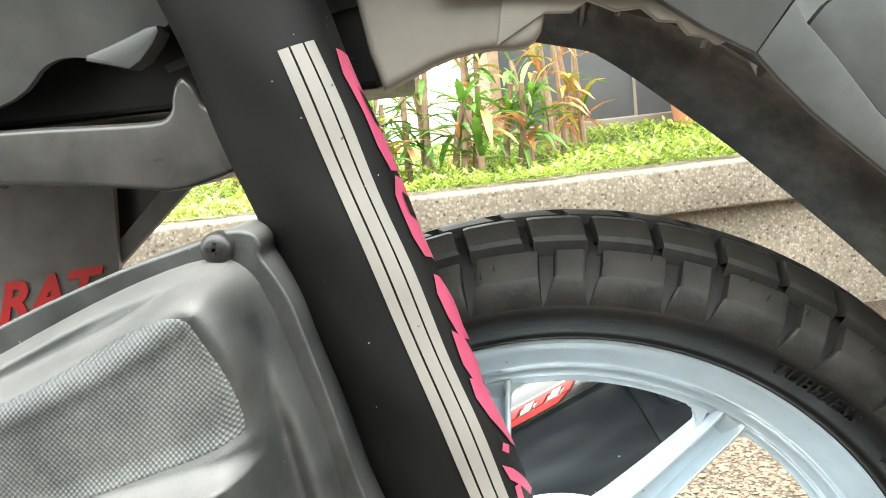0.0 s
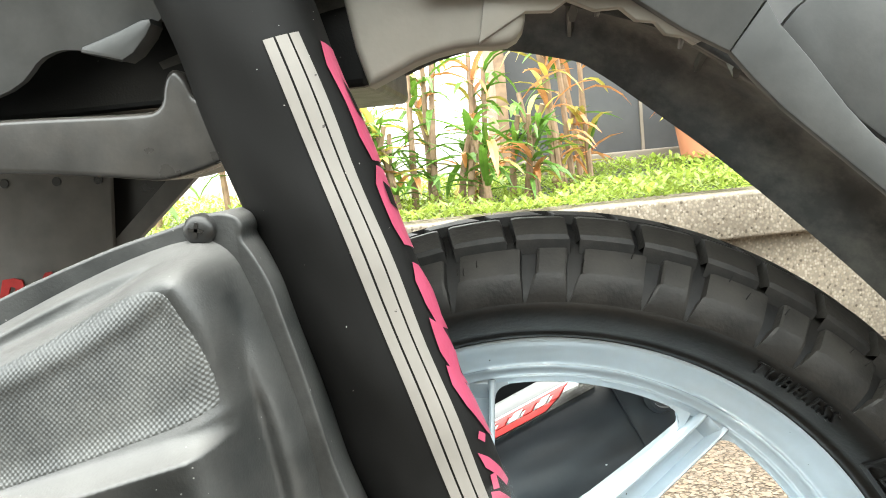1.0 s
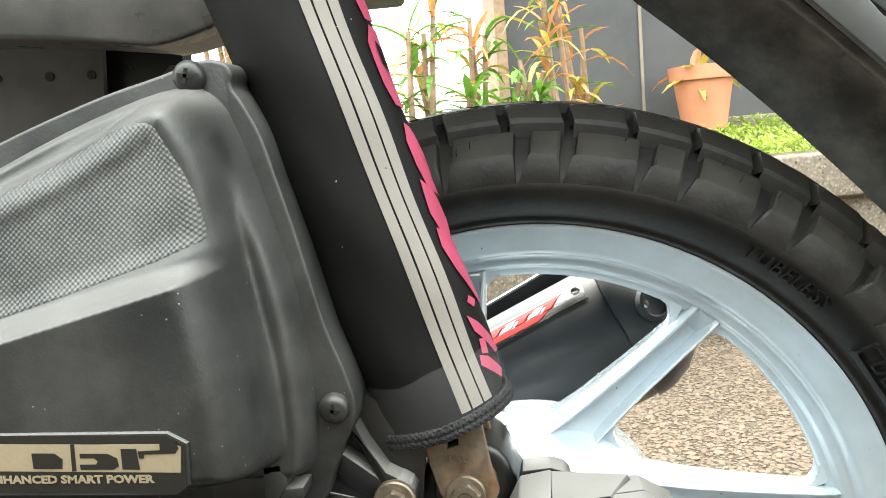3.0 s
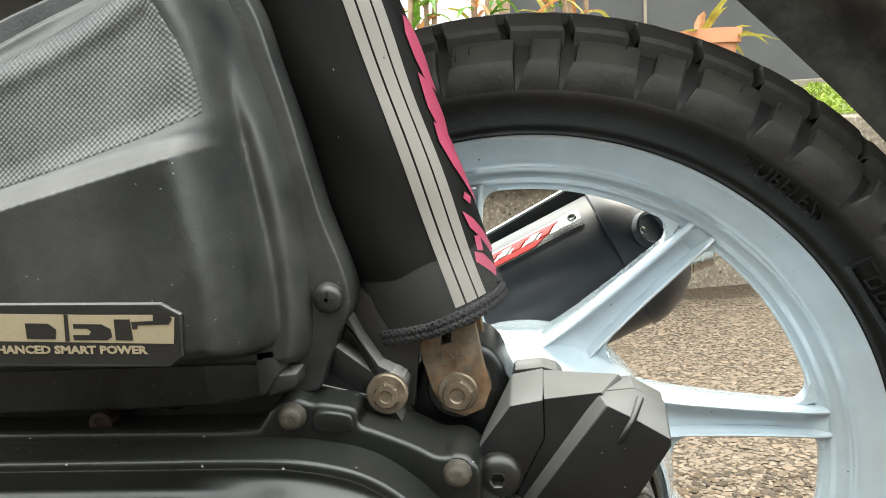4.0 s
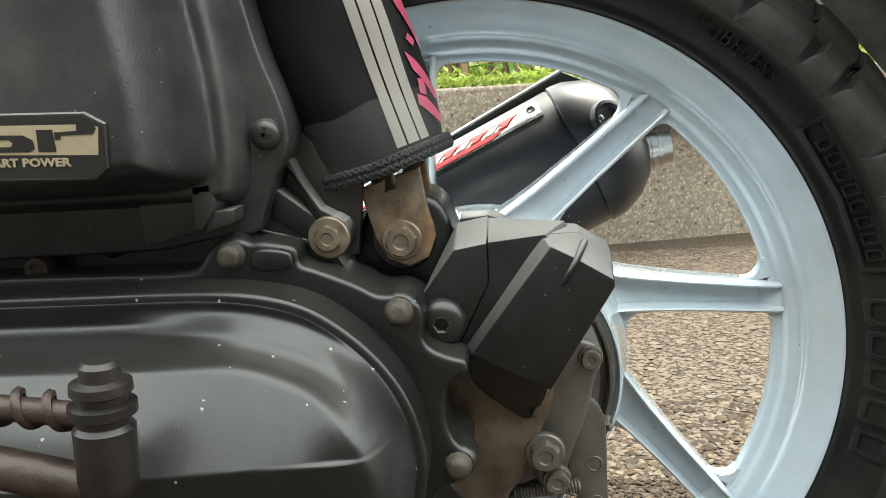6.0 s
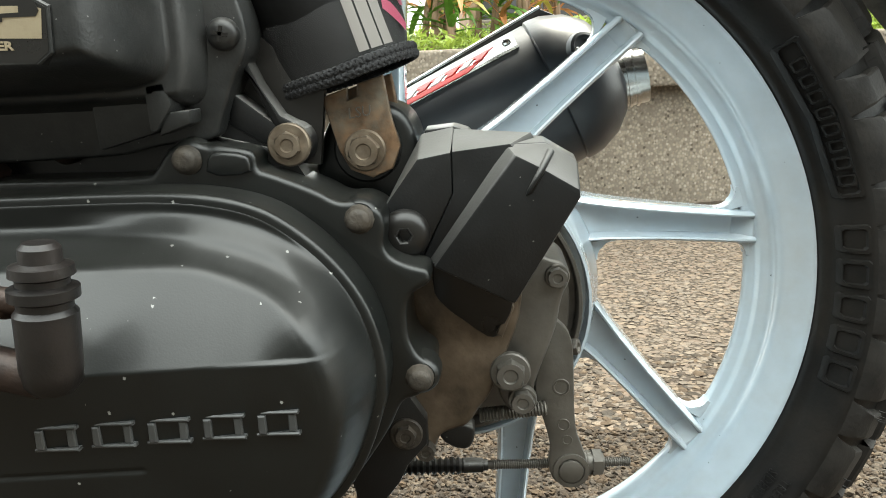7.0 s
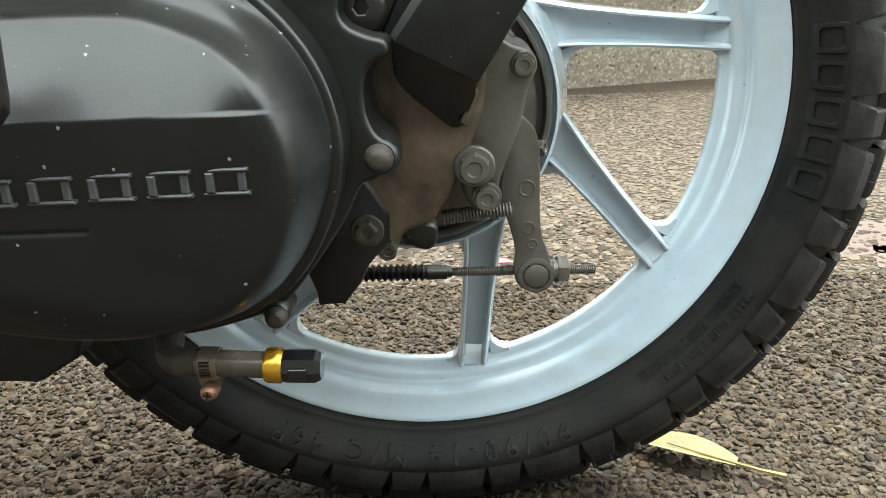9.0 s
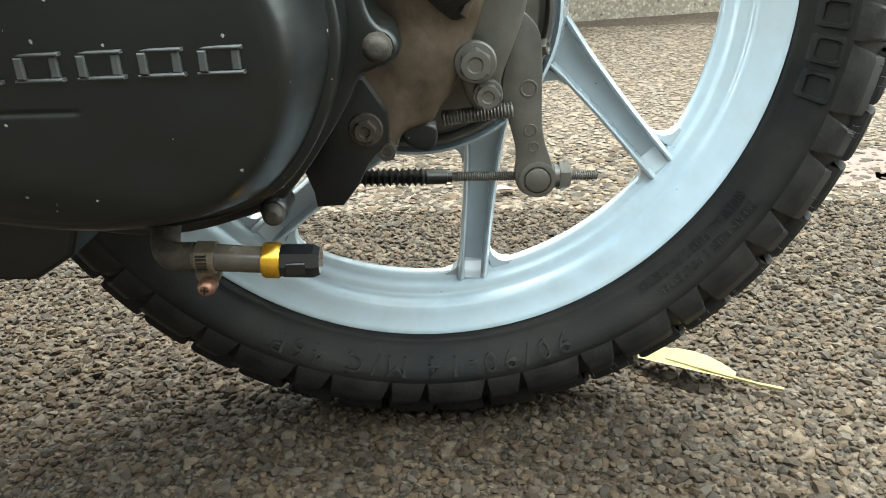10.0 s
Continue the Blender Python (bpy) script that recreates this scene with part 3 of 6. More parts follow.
for row in ((-0.55, 0.62, 0.45, 3, 16, 1, (5, 3, 2)), (-0.16, 0.50, 0.46, 4, 16, 2, (8, 2, 1)), (0.04, 0.66, 0.52, 3, 16, 3, (5, 4, 2)), (0.12, 0.45, 0.30, 4, 14, 8, (9, 1, 1)), (-0.05, 0.38, 0.22, 4, 14, 13, (9, 1, 1)), (-0.28, 0.36, 0.24, 4, 14, 14, (9, 1, 1)),
            (0.30, 0.66, 0.58, 4, 13, 4, (2, 5, 3)), (-0.95, 0.6, 0.5, 3, 11, 5, (4, 3, 2)), (-0.33, 0.85, 0.62, 3, 12, 6, (4, 4, 2)), (0.40, 0.80, 0.50, 3, 9, 7, (3, 4, 3)), (-0.36, 0.42, 0.32, 3, 10, 9, (8, 2, 2)), (-0.47, 0.62, 0.40, 4, 12, 10, (3, 4, 2)), (-0.70, 0.75, 0.60, 4, 12, 12, (4, 3, 2))):
    cordyline(*row)

pot = tagged(empty("flower_pot", "terracotta pot with a yellow-green plant on the planter's soil", "flower pot"))
pot.matrix_world = kerb_turn @ Matrix.Translation((0.89, 0.97, 0.455)) @ Matrix.Scale(1.2, 4)
smooth(part("pot", turned([(0, 0), (0, 0.062), (0.15, 0.085), (0.15, 0.096), (0.19, 0.100), (0.19, 0.088), (0.165, 0.085), (0.16, 0)], (0, 0, 0), (0, 0, 1), 32), M_TERRACOTTA, pot), 40)
rng = random.Random(5)
for i in range(16):
    bm = bmesh.new()
    leaf_sheet(bm, (0.03 * math.cos(i), 0.03 * math.sin(i), 0.15), i * 2.4, rng.uniform(0.3, 1.2), rng.uniform(0.12, 0.2), 0.03, rng.uniform(0.6, 1.8))
    part("leaf", bm, LEAVES[rng.choice((1, 2, 2))], pot)

bm = bmesh.new()
leaf_sheet(bm, (0, 0, 0), 0.0, 0.05, 0.070, 0.024, 0.10, 7)
fallen = tagged(part("fallen_leaf", bm, M_DEADLEAF), "dry yellow fallen leaf on the asphalt", "leaf")
fallen.matrix_world = Matrix.Translation((0.193, 0.033, 0.004)) @ Matrix.Rotation(radians(152), 4, "Z")
stalk = tube([(0.045, 0, 0.0035), (0.004, 0, 0.001), (-0.014, 0.001, 0.001), (-0.030, -0.001, 0.0)], [0.0006, 0.0013, 0.0012, 0.0017], 6)
part("stalk", stalk, M_DEADLEAF, fallen)
bm = bmesh.new()
leaf_sheet(bm, (0, 0, 0), 0.3, 0.1, 0.03, 0.014, 0.3, 4)
scrap = tagged(part("red_leaf", bm, material("red_leaf", (0.35, 0.07, 0.05), 0.5)), "small dry red leaf on the asphalt", "leaf")
scrap.matrix_world = Matrix.Translation((0.045, 0.40, 0.003))
for x, y, w, h, a in ((0.50, 0.47, 0.10, 0.05, 10), (0.53, 0.38, 0.08, 0.035, -20)):
    mark = tagged(part("paint_mark", slab(-w, -h, -0.006, w, h, 0.0010), M_CHALK), "faded pink paint mark on the asphalt", "paint mark")
    mark.matrix_world = pose(x, y, -0.0028, 0, 0, a)


# ---- the scooter ----
scooter = empty("motor_scooter", "black motor scooter with pale blue cast wheel, seen at its rear", "motor scooter")
AXLE = Vector((0, 0.030, 0.250))

# rear wheel
wheel = new("rear_wheel")
wheel.parent, wheel.location = scooter, AXLE
tagged(wheel, label="pale blue cast rear wheel with a worn block-tread tyre")

RIM = [(0.0262, 0.1908), (0.0264, 0.1897), (0.0252, 0.1880), (0.0228, 0.1845), (0.0208, 0.1800), (0.0196, 0.1768), (0.0180, 0.1748), (0.0148, 0.1738), (0.0122, 0.1728), (0.0110, 0.1706),
       (0.0104, 0.1682), (0.0090, 0.1668), (0.0062, 0.1660), (0.0050, 0.1646), (0.0044, 0.1622), (0.0030, 0.1611), (0.0, 0.1608)]
RIM_SECTION = RIM + [(-d, r) for d, r in RIM[-2::-1]] + [(-0.022, 0.1900), (0.0, 0.1760), (0.022, 0.1900)]
smooth(part("rim", turned(RIM_SECTION, steps=128, closed=True), M_RIM, wheel), 50)
smooth(part("hub", turned([(-0.045, 0), (-0.045, 0.05), (-0.040, 0.0740), (-0.034, 0.0790), (0.006, 0.0805), (0.016, 0.0790), (0.026, 0.0745), (0.047, 0.0728), (0.0502, 0.0720), (0.0505, 0.0706), (0.0480, 0.0700), (0.040, 0.0698), (0.040, 0)], steps=72), M_RIM, wheel), 40)


OFFSET = 0.041


def spoke_mesh():
    """One spoke along +x: two raised edges with a channel between, and a thin web that flares into the rim."""
    bm = bmesh.new()

    def loft(sections):
        rings = [[bm.verts.new(p) for p in sec] for sec in sections]
        for a, b in zip(rings, rings[1:]):
            for i in range(len(a)):
                bm.faces.new((a[i], a[(i + 1) % len(a)], b[(i + 1) % len(a)], b[i]))
        bm.faces.new(rings[0][::-1])
        bm.faces.new(rings[-1])

    arms = []
    for s, w, t in [(0.045, 0.0140, 0.020), (0.062, 0.0126, 0.019), (0.070, 0.0117, 0.018), (0.082, 0.0105, 0.0165), (0.110, 0.0092, 0.0140), (0.135, 0.0087, 0.0122), (0.150, 0.0086, 0.0110),
                    (0.156, 0.0086, 0.0100), (0.160, 0.0087, 0.0088), (0.1625, 0.0087, 0.0078)]:
        channel = 0.0108 * max(0.0, min(1.0, (s - 0.055) / 0.02)) * max(0.15, min(1.0, (0.1610 - s) / 0.010))
        lip = 0.0024
        arms.append([(s, -d, c) for c, d in [(-w, -t * 0.7), (-w - 0.0003, t * 0.62), (-w + lip * 0.25, t * 0.90), (-w + lip * 0.7, t), (-w + lip * 1.1, t * 0.97), (-w + lip * 1.6, t - channel), (w - lip * 1.6, t - channel),
                                             (w - lip * 1.1, t * 0.97), (w - lip * 0.7, t), (w - lip * 0.25, t * 0.90), (w + 0.0003, t * 0.62), (w, -t * 0.7), (w - lip, -t), (-w + lip, -t)]])
    loft(arms)
    # rounded corners where the spoke runs into the rim and out of the hub
    for side in (-1, 1):
        for ring, sign, r, t, w in ((0.1615, -1, 0.0095, 0.0046, 0.0086), (0.0800, 1, 0.0100, 0.0100, 0.0106)):
            c = side * (w + r)
            mid = Vector((math.sqrt((ring + sign * r) ** 2 - (c + OFFSET) ** 2), c + OFFSET))
            foot = Vector((mid.x, side * w + OFFSET))
            touch = mid.normalized() * ring
            a0, a1 = math.atan2(foot.y - mid.y, foot.x - mid.x), math.atan2(touch.y - mid.y, touch.x - mid.x)
            a1 = a0 + (a1 - a0 + math.pi) % (2 * math.pi) - math.pi
            arc = [mid + r * Vector((math.cos(a0 + (a1 - a0) * i / 8), math.sin(a0 + (a1 - a0) * i / 8))) for i in range(9)]
            sunk = foot.normalized() * (ring - sign * 0.003)
            loop = [Vector((foot.x, foot.y - side * 0.003))] + arc + [touch.normalized() * (ring - sign * 0.003), Vector((sunk.x, sunk.y - side * 0.003))]
            centre = sum(loop, Vector((0, 0))) / len(loop)
            layers = []
            for y, k in ((-t, 0.0009), (-t + 0.0012, 0.0), (t - 0.0012, 0.0), (t, 0.0009)):
                layers.append([bm.verts.new((p.x + (centre - p).normalized().x * k, y, p.y - OFFSET + (centre - p).normalized().y * k)) for p in loop])
            for a, b in zip(layers, layers[1:]):
                for i in range(len(a)):
                    bm.faces.new((a[i], a[(i + 1) % len(a)], b[(i + 1) % len(a)], b[i]))
            bm.faces.new(layers[0][::-1])
            bm.faces.new(layers[-1])
    return bm


first = smooth(part("spoke", spoke_mesh(), M_RIM, wheel), 35)
spokes = [first] + [new("spoke", first.data) for _ in range(7)]
for i, ob in enumerate(spokes):
    ob.parent = wheel
    a = -5.5 + 45 * i
    ob.matrix_basis = Matrix.Rotation(-radians(a), 4, "Y") @ Matrix.Translation((0, 0, OFFSET))

# carcass, and the outer surface of the blocks that stand on it
TYRE = [(0.0180, 0.1890), (0.0262, 0.1912), (0.0292, 0.1920), (0.0310, 0.1936), (0.0312, 0.1950), (0.0345, 0.1972), (0.0392, 0.2010), (0.0430, 0.2050), (0.0453, 0.2090), (0.0464, 0.2124), (0.0440, 0.2170), (0.0402, 0.2225),
        (0.0350, 0.2285), (0.0280, 0.2362), (0.0180, 0.2436), (0.0080, 0.2478), (0.0, 0.2484)]
CROWN = [(0.0465, 0.2122), (0.0471, 0.2155), (0.0470, 0.2195), (0.0463, 0.2235), (0.0450, 0.2268), (0.0386, 0.2326), (0.0325, 0.2385), (0.0290, 0.2440), (0.0170, 0.2512), (0.0, 0.2538)]
TYRE_SECTION = TYRE + [(-d, r) for d, r in TYRE[-2::-1]]
smooth(part("tyre", turned(TYRE_SECTION, steps=144), M_RUBBER, wheel, "black rubber tyre with brown dust"), 60)


def along(line, s):
    """The place at share s of a line's corners."""
    i = min(int(s), len(line) - 2)
    f = s - i
    return [a + (b - a) * f for a, b in zip(line[i], line[i + 1])]


def tread_block(stations, a0, a1, skew, gaps, side=1):
    """A block over stations of the crown line, a0 to a1 degrees round; gaps: half the groove at its first and last station."""
    bm = bmesh.new()
    rows_ = []
    k = len(stations) - 1
    for i, s in enumerate(stations):
        t = i / k
        d, r = along(CROWN, s)
        gap = gaps[0] + (gaps[1] - gaps[0]) * min(1.0, t * 1.35)
        ring = []
        for u, drop in ((0, 0.0085), (0.02, 0.0006), (0.10, 0), (0.5, 0), (0.90, 0), (0.98, 0.0006), (1, 0.0085)):
            e = 0.25 * (drop > 0.002) * min(1.0, t * 3)
            a = radians(a0 + gap - e + (a1 - a0 - 2 * gap + 2 * e) * u + skew * t)
            low = drop * min(1.0, t * 3) + (0.0004 if i == 0 else 0) + (0.0006 if i == k and drop < 0.002 else 0)
            q = (d - low * min(1.0, d / 0.045)) * side
            ring.append(bm.verts.new(((r - low * 0.8) * math.cos(a), -q, (r - low * 0.8) * math.sin(a))))
        rows_.append(ring)
    for p, q in zip(rows_, rows_[1:]):
        for j in range(6):
            bm.faces.new((p[j], p[j + 1], q[j + 1], q[j]))
    for ring, (s, dd) in ((rows_[-1], (stations[-1], -0.004)), (rows_[0], (stations[0], 0.0))):
        if s > 0:
            foot = [bm.verts.new((v.co.x * 0.970, v.co.y + dd * 0.0, v.co.z * 0.970)) for v in ring]
            for j in range(6):
                bm.faces.new((ring[j], ring[j + 1], foot[j + 1], foot[j]))
    return bm


BLOCKS = 48
PITCH = 360 / BLOCKS
SHOULDER, INNER, MIDDLE = (0.0, 1.0, 2.0, 3.0, 3.9, 4.1, 5.0, 5.9), (6.6, 7.0, 7.5, 8.0, 8.3), (8.42, 8.7, 9.0)
START = -0.75
for stations, a0, a1, skew, gaps, every in ((SHOULDER, START, START + 9.45, -1.0, (0.03, 0.92), 2), (SHOULDER, START + 9.45, START + 15.0, -1.0, (0.03, 0.92), 2),
                                            (INNER, 0.3, 0.3 + PITCH, 0.6, (0.55, 0.55), 1), (MIDDLE, 3.2, 3.2 + PITCH, 1.0, (0.7, 0.7), 1)):
    for side in (1, -1):
        ob = smooth(part("tread_block", tread_block(stations, a0 + 4 * (side < 0), a1 + 4 * (side < 0), skew, gaps, side), M_TREAD, wheel), 24)
        for i in range(every, BLOCKS, every):
            twin = new("tread_block", ob.data)
            twin.parent, twin.rotation_euler = wheel, (0, -radians(i * PITCH), 0)
# moulding hairs left along the shoulder
rng = random.Random(12)
for i in range(70):
    a, d = radians(rng.uniform(-125, 100)), rng.uniform(0.0365, 0.0425)
    r = 0.2285 + (0.0430 - d) * 1.25
    p = Vector((r * math.cos(a), -d, r * math.sin(a)))
    out = Vector((math.cos(a), -0.35, math.sin(a))).normalized()
    part("moulding_hair", tube([p, p + out * 0.0020, p + out * 0.0036 + Vector((0.0006, 0, 0.0003))], [0.00032, 0.00026, 0.00012], 5), M_RUBBER, wheel)


def on_sidewall(radius, start, lean=1.0):
    """Bends flat writing round the tyre's near wall; start in degrees from +x."""
    def mapping(x, y, z):
        r = radius + y * lean
        a = radians(start) - x / radius * lean
        d = np.interp(r, [p[1] for p in TYRE[:10]], [p[0] for p in TYRE[:10]])
        return Vector((r * math.cos(a), -(d + 0.0011 + z), r * math.sin(a)))
    return mapping


lettering("TUBELESS", 0.0100, 0.0013, on_sidewall(0.2015, 57.8), M_RUBBER, wheel, spacing=1.12)
size_ring = on_sidewall(0.1995, -66.6)
lettering("90/90-14 M/C 46P", 0.0130, 0.0009, lambda x, y, z: size_ring(x * 1.28, y, z), M_RUBBER, wheel, spacing=1.4)
lettering("TREAD PLIES 2 POLYESTER", 0.0050, 0.0005, on_sidewall(0.2022, -31.0), M_RUBBER, wheel, spacing=1.2)
lettering("SIDEWALL PLIES 2 POLYESTER", 0.0050, 0.0005, on_sidewall(0.1968, -31.0), M_RUBBER, wheel, spacing=1.15)


def brand_bars(count, radius, size, start, gap, wide=0.8):
    """Plain raised frames in place of a maker's name on the sidewall."""
    mapping = on_sidewall(radius, start)
    for i in range(count):
        bm = bmesh.new()
        x = i * (size * wide + gap)
        rings = []
        for m, h in ((0.0, -0.0006), (0.04, 0.0012), (0.15, 0.0012), (0.19, -0.0006)):
            rings.append([bm.verts.new(mapping(x + u * size, v * size, h)) for u, v in
                          ((m, m + 0.1), (m + 0.1, m), (wide / 2, m), (wide - m - 0.1, m), (wide - m, m + 0.1), (wide - m, 0.5), (wide - m, 0.9 - m), (wide - m - 0.1, 1 - m), (wide / 2, 1 - m), (m + 0.1, 1 - m), (m, 0.9 - m), (m, 0.5))])
        for p, q in zip(rings, rings[1:]):
            for j in range(12):
                bm.faces.new((p[j], p[(j + 1) % 12], q[(j + 1) % 12], q[j]))
        smooth(part("raised_mark", bm, M_RUBBER, wheel, "plain raised mark in the rubber"), 30)


brand_bars(5, 0.1968, 0.0130, 9.3, 0.0030, 1.10)
brand_bars(8, 0.2000, 0.0070, 34.0, 0.0022, 0.92)
brand_bars(1, 0.1975, 0.0118, 36.8, 0, 6.9)

# shock absorber
LOW, HIGH = Vector((-0.0345, -0.065, 0.3665)), Vector((-0.1195, -0.065, 0.6520))
AX = (HIGH - LOW).normalized()
LONG = (HIGH - LOW).length
SIDE = AX.cross(Vector((0, 1, 0))).normalized()
if SIDE.x < 0:
    SIDE = -SIDE
FRONT = Vector((0, -1, 0))
SLEEVE_R = 0.0303
shock = new("shock_absorber")
shock.parent = scooter
tagged(shock, label="shock absorber in a black printed vinyl sleeve tied with cord")


def round_sleeve(s, degrees, out=0.0):
    """A place on the sleeve: s along it, degrees round from the front towards the back wheel."""
    a = radians(degrees)
    r = SLEEVE_R + out + 0.0006 * math.sin(s * 90 + degrees * 0.05)
    return LOW + AX * s + r * (math.cos(a) * FRONT + math.sin(a) * SIDE)


bm = bmesh.new()
rings = [[bm.verts.new(round_sleeve(LONG * i / 60, 360 * k / 48, -0.0022 * math.exp(-((i - 0.6) / 1.6) ** 2))) for k in range(48)] for i in range(61)]
for a, b in zip(rings, rings[1:]):
    for k in range(48):
        bm.faces.new((a[k], a[(k + 1) % 48], b[(k + 1) % 48], b[k]))
bm.faces.new(rings[0])
bm.faces.new(rings[-1])
smooth(part("sleeve", bm, M_SLEEVE, shock), 50)


def sleeve_patch(s0, s1, a0, a1, mat, name, slant=0.0, out=0.0006, label=""):
    bm = bmesh.new()
    n1, n2 = max(2, int(abs(s1 - s0) / 0.006)), 5
    g = [[bm.verts.new(round_sleeve(s0 + (s1 - s0) * i / n1 + slant * j / n2, a0 + (a1 - a0) * j / n2, out)) for j in range(n2 + 1)] for i in range(n1 + 1)]
    for i in range(n1):
        for j in range(n2):
            bm.faces.new((g[i][j], g[i + 1][j], g[i + 1][j + 1], g[i][j + 1]))
    return part(name, bm, mat, shock, label)


for a0, a1 in ((21.5, 29.5), (31.2, 41.0), (42.6, 51.5)):
    sleeve_patch(0.0065, 0.226, a0, a1, M_STRIPE, "stripe", label="warm grey printed stripe")


def print_mark(corners, mat=M_PINK, out=0.0007, label="pink slanted print on the sleeve"):
    """A slanted stroke of the pink print: corners as place along the sleeve and degrees round it."""
    bm = bmesh.new()
    bm.faces.new([bm.verts.new((s * 10, a / 180 * math.pi * SLEEVE_R * 10, 0)) for s, a in corners])
    bmesh.ops.triangulate(bm, faces=bm.faces)
    bmesh.ops.subdivide_edges(bm, edges=bm.edges[:], cuts=4, use_grid_fill=True)
    for v in bm.verts:
        v.co = round_sleeve(v.co.x / 10, math.degrees(v.co.y / 10 / SLEEVE_R), out)
    part("print_mark", bm, mat, shock, label)


for corners in ([(0.2214, 72), (0.2183, 92), (0.2019, 97), (0.1901, 99), (0.1804, 98), (0.1677, 92), (0.1692, 75), (0.1802, 69), (0.1955, 69), (0.2112, 66)],
                [(0.1669, 78), (0.1643, 92), (0.1501, 98), (0.1418, 98), (0.1285, 94), (0.1323, 71), (0.1416, 67), (0.1598, 68)], [(0.1245, 71), (0.1218, 80), (0.1092, 94), (0.0982, 88), (0.0908, 95), (0.0950, 74), (0.1066, 67), (0.1171, 65)],
                [(0.1007, 65), (0.0939, 80), (0.0801, 94), (0.0726, 83), (0.0638, 96), (0.0724, 71), (0.0860, 63)], [(0.0798, 63), (0.0765, 73), (0.0582, 94), (0.0442, 98), (0.0388, 96), (0.0444, 82), (0.0606, 66), (0.0716, 60)],
                [(0.0485, 68), (0.0451, 76), (0.0428, 70), (0.0464, 63)], [(0.0416, 57), (0.0365, 68), (0.0283, 81), (0.0200, 92), (0.0200, 81), (0.0280, 70), (0.0340, 60)], [(0.0300, 62), (0.0290, 70), (0.0225, 68), (0.0240, 60)],
                [(0.0241, 56), (0.0216, 66), (0.0126, 83), (0.0097, 76), (0.0151, 64), (0.0200, 54)]):
    print_mark(corners)
for corners in ([(0.2050, 80), (0.1980, 88), (0.1860, 88), (0.1900, 80)], [(0.1600, 78), (0.1560, 90), (0.1460, 90), (0.1500, 78)]):
    print_mark(corners, M_SLEEVE, 0.0011, "black gap in the pink print")

for turn_ in range(2):
    for strand in range(3):
        path = []
        for i in range(541):
            a = i * 360 / 540
            ph = radians(a * 24 + strand * 120 + turn_ * 60)
            path.append(round_sleeve(-0.0002 + 0.0027 * turn_ + 0.0012 * math.sin(ph) + 0.0009 * math.sin(radians(a * 1.5)), a, 0.0002 + 0.0003 * math.cos(ph * 2)))
        smooth(part("cord_strand", tube(path, 0.00105, 6), M_CORD, shock, "black braided cord tied round the sleeve"), 60)
bm = bmesh.new()
band = [[bm.verts.new(round_sleeve(0.004 + k * 0.0045 + 0.0010 * math.sin(a / 9), a, 0.0010)) for a in range(-100, 121, 4)] for k in range(6)]
for a, b in zip(band, band[1:]):
    for k in range(len(a) - 1):
        bm.faces.new((a[k], a[k + 1], b[k + 1], b[k]))
smooth(part("clear_tape", bm, M_TAPE, shock, "clear tape round the foot of the sleeve"), 60).visible_shadow = False
BRACKET = [(-0.0440, 0.3590), (-0.0335, 0.3625), (-0.0335, 0.3575), (-0.0290, 0.3590), (-0.0290, 0.3640), (-0.0185, 0.3670), (-0.0160, 0.3500), (-0.0130, 0.3380), (-0.0165, 0.3290),
           (-0.0250, 0.3255), (-0.0340, 0.3290), (-0.0385, 0.3380)]
smooth(part("bracket", prism(BRACKET, -0.0830, -0.0790, 0.0008), M_GOLDZINC, shock, "rust-tinted yellow zinc fork bracket"), 30)
part("bracket", prism(BRACKET, -0.0530, -0.0490, 0.0008), M_GOLDZINC, shock, "rust-tinted yellow zinc fork bracket")
hex_bolt("bolt", (-0.0274, -0.0830, 0.3370), 0.0068, M_STEEL, shock, 0.0086, 0.0060, turn=12)
lettering("LSU", 0.0062, 0.0002, lambda x, y, z: Vector((-0.0335 + x * 0.95, -0.0832 - z, 0.3500 + y + x * 0.12)), M_DARKSTEEL, shock, "stamp")

# crankcase behind the covers
case = new("crankcase")
case.parent = scooter
tagged(case, label="oily brown cast crankcase with dull bolts")
CASE = rounded([(-0.055, 0.318), (-0.020, 0.320), (0.020, 0.318), (0.036, 0.300), (0.036, 0.262), (0.026, 0.238), (0.020, 0.222), (0.014, 0.215),
                (0.010, 0.208), (0.002, 0.2055), (-0.004, 0.203), (-0.0065, 0.1955), (-0.012, 0.1925), (-0.022, 0.196), (-0.034, 0.200), (-0.060, 0.22), (-0.060, 0.30)], 2)
smooth(part("casting", prism(CASE, -0.0720, -0.0350, 0.004, 3), M_CASE, case), 40)
# two rough unseen bodies, added so that the ground at left lies in shade
part("engine_block", slab(-1.05, -0.090, 0.120, -0.285, 0.150, 0.420, 0.02), M_PLASTIC, case, "unseen dark engine block ahead of the wheel, added to shade the ground")
part("floor_panel", slab(-1.45, -0.200, 0.230, -0.620, 0.250, 0.330, 0.02), M_PLASTIC, scooter, "unseen black floor panel ahead of the engine, added to shade the ground")
# fills the dark hollow behind the covers; its unseen forward end shades the ground
part("case_block", prism([(-1.05, 0.17), (-0.33, 0.20), (-0.06, 0.20), (-0.045, 0.32), (-0.06, 0.345), (-0.10, 0.36), (-0.11, 0.47), (-0.33, 0.47), (-1.05, 0.40)], -0.095, -0.045), M_PLASTIC, case)
part("mount_lug", turned([(0, 0), (0, 0.0145), (0.020, 0.0140), (0.021, 0.0130), (0.021, 0)], (-0.0274, -0.058, 0.337), (0, -1, 0), 32), M_PLASTIC, case)
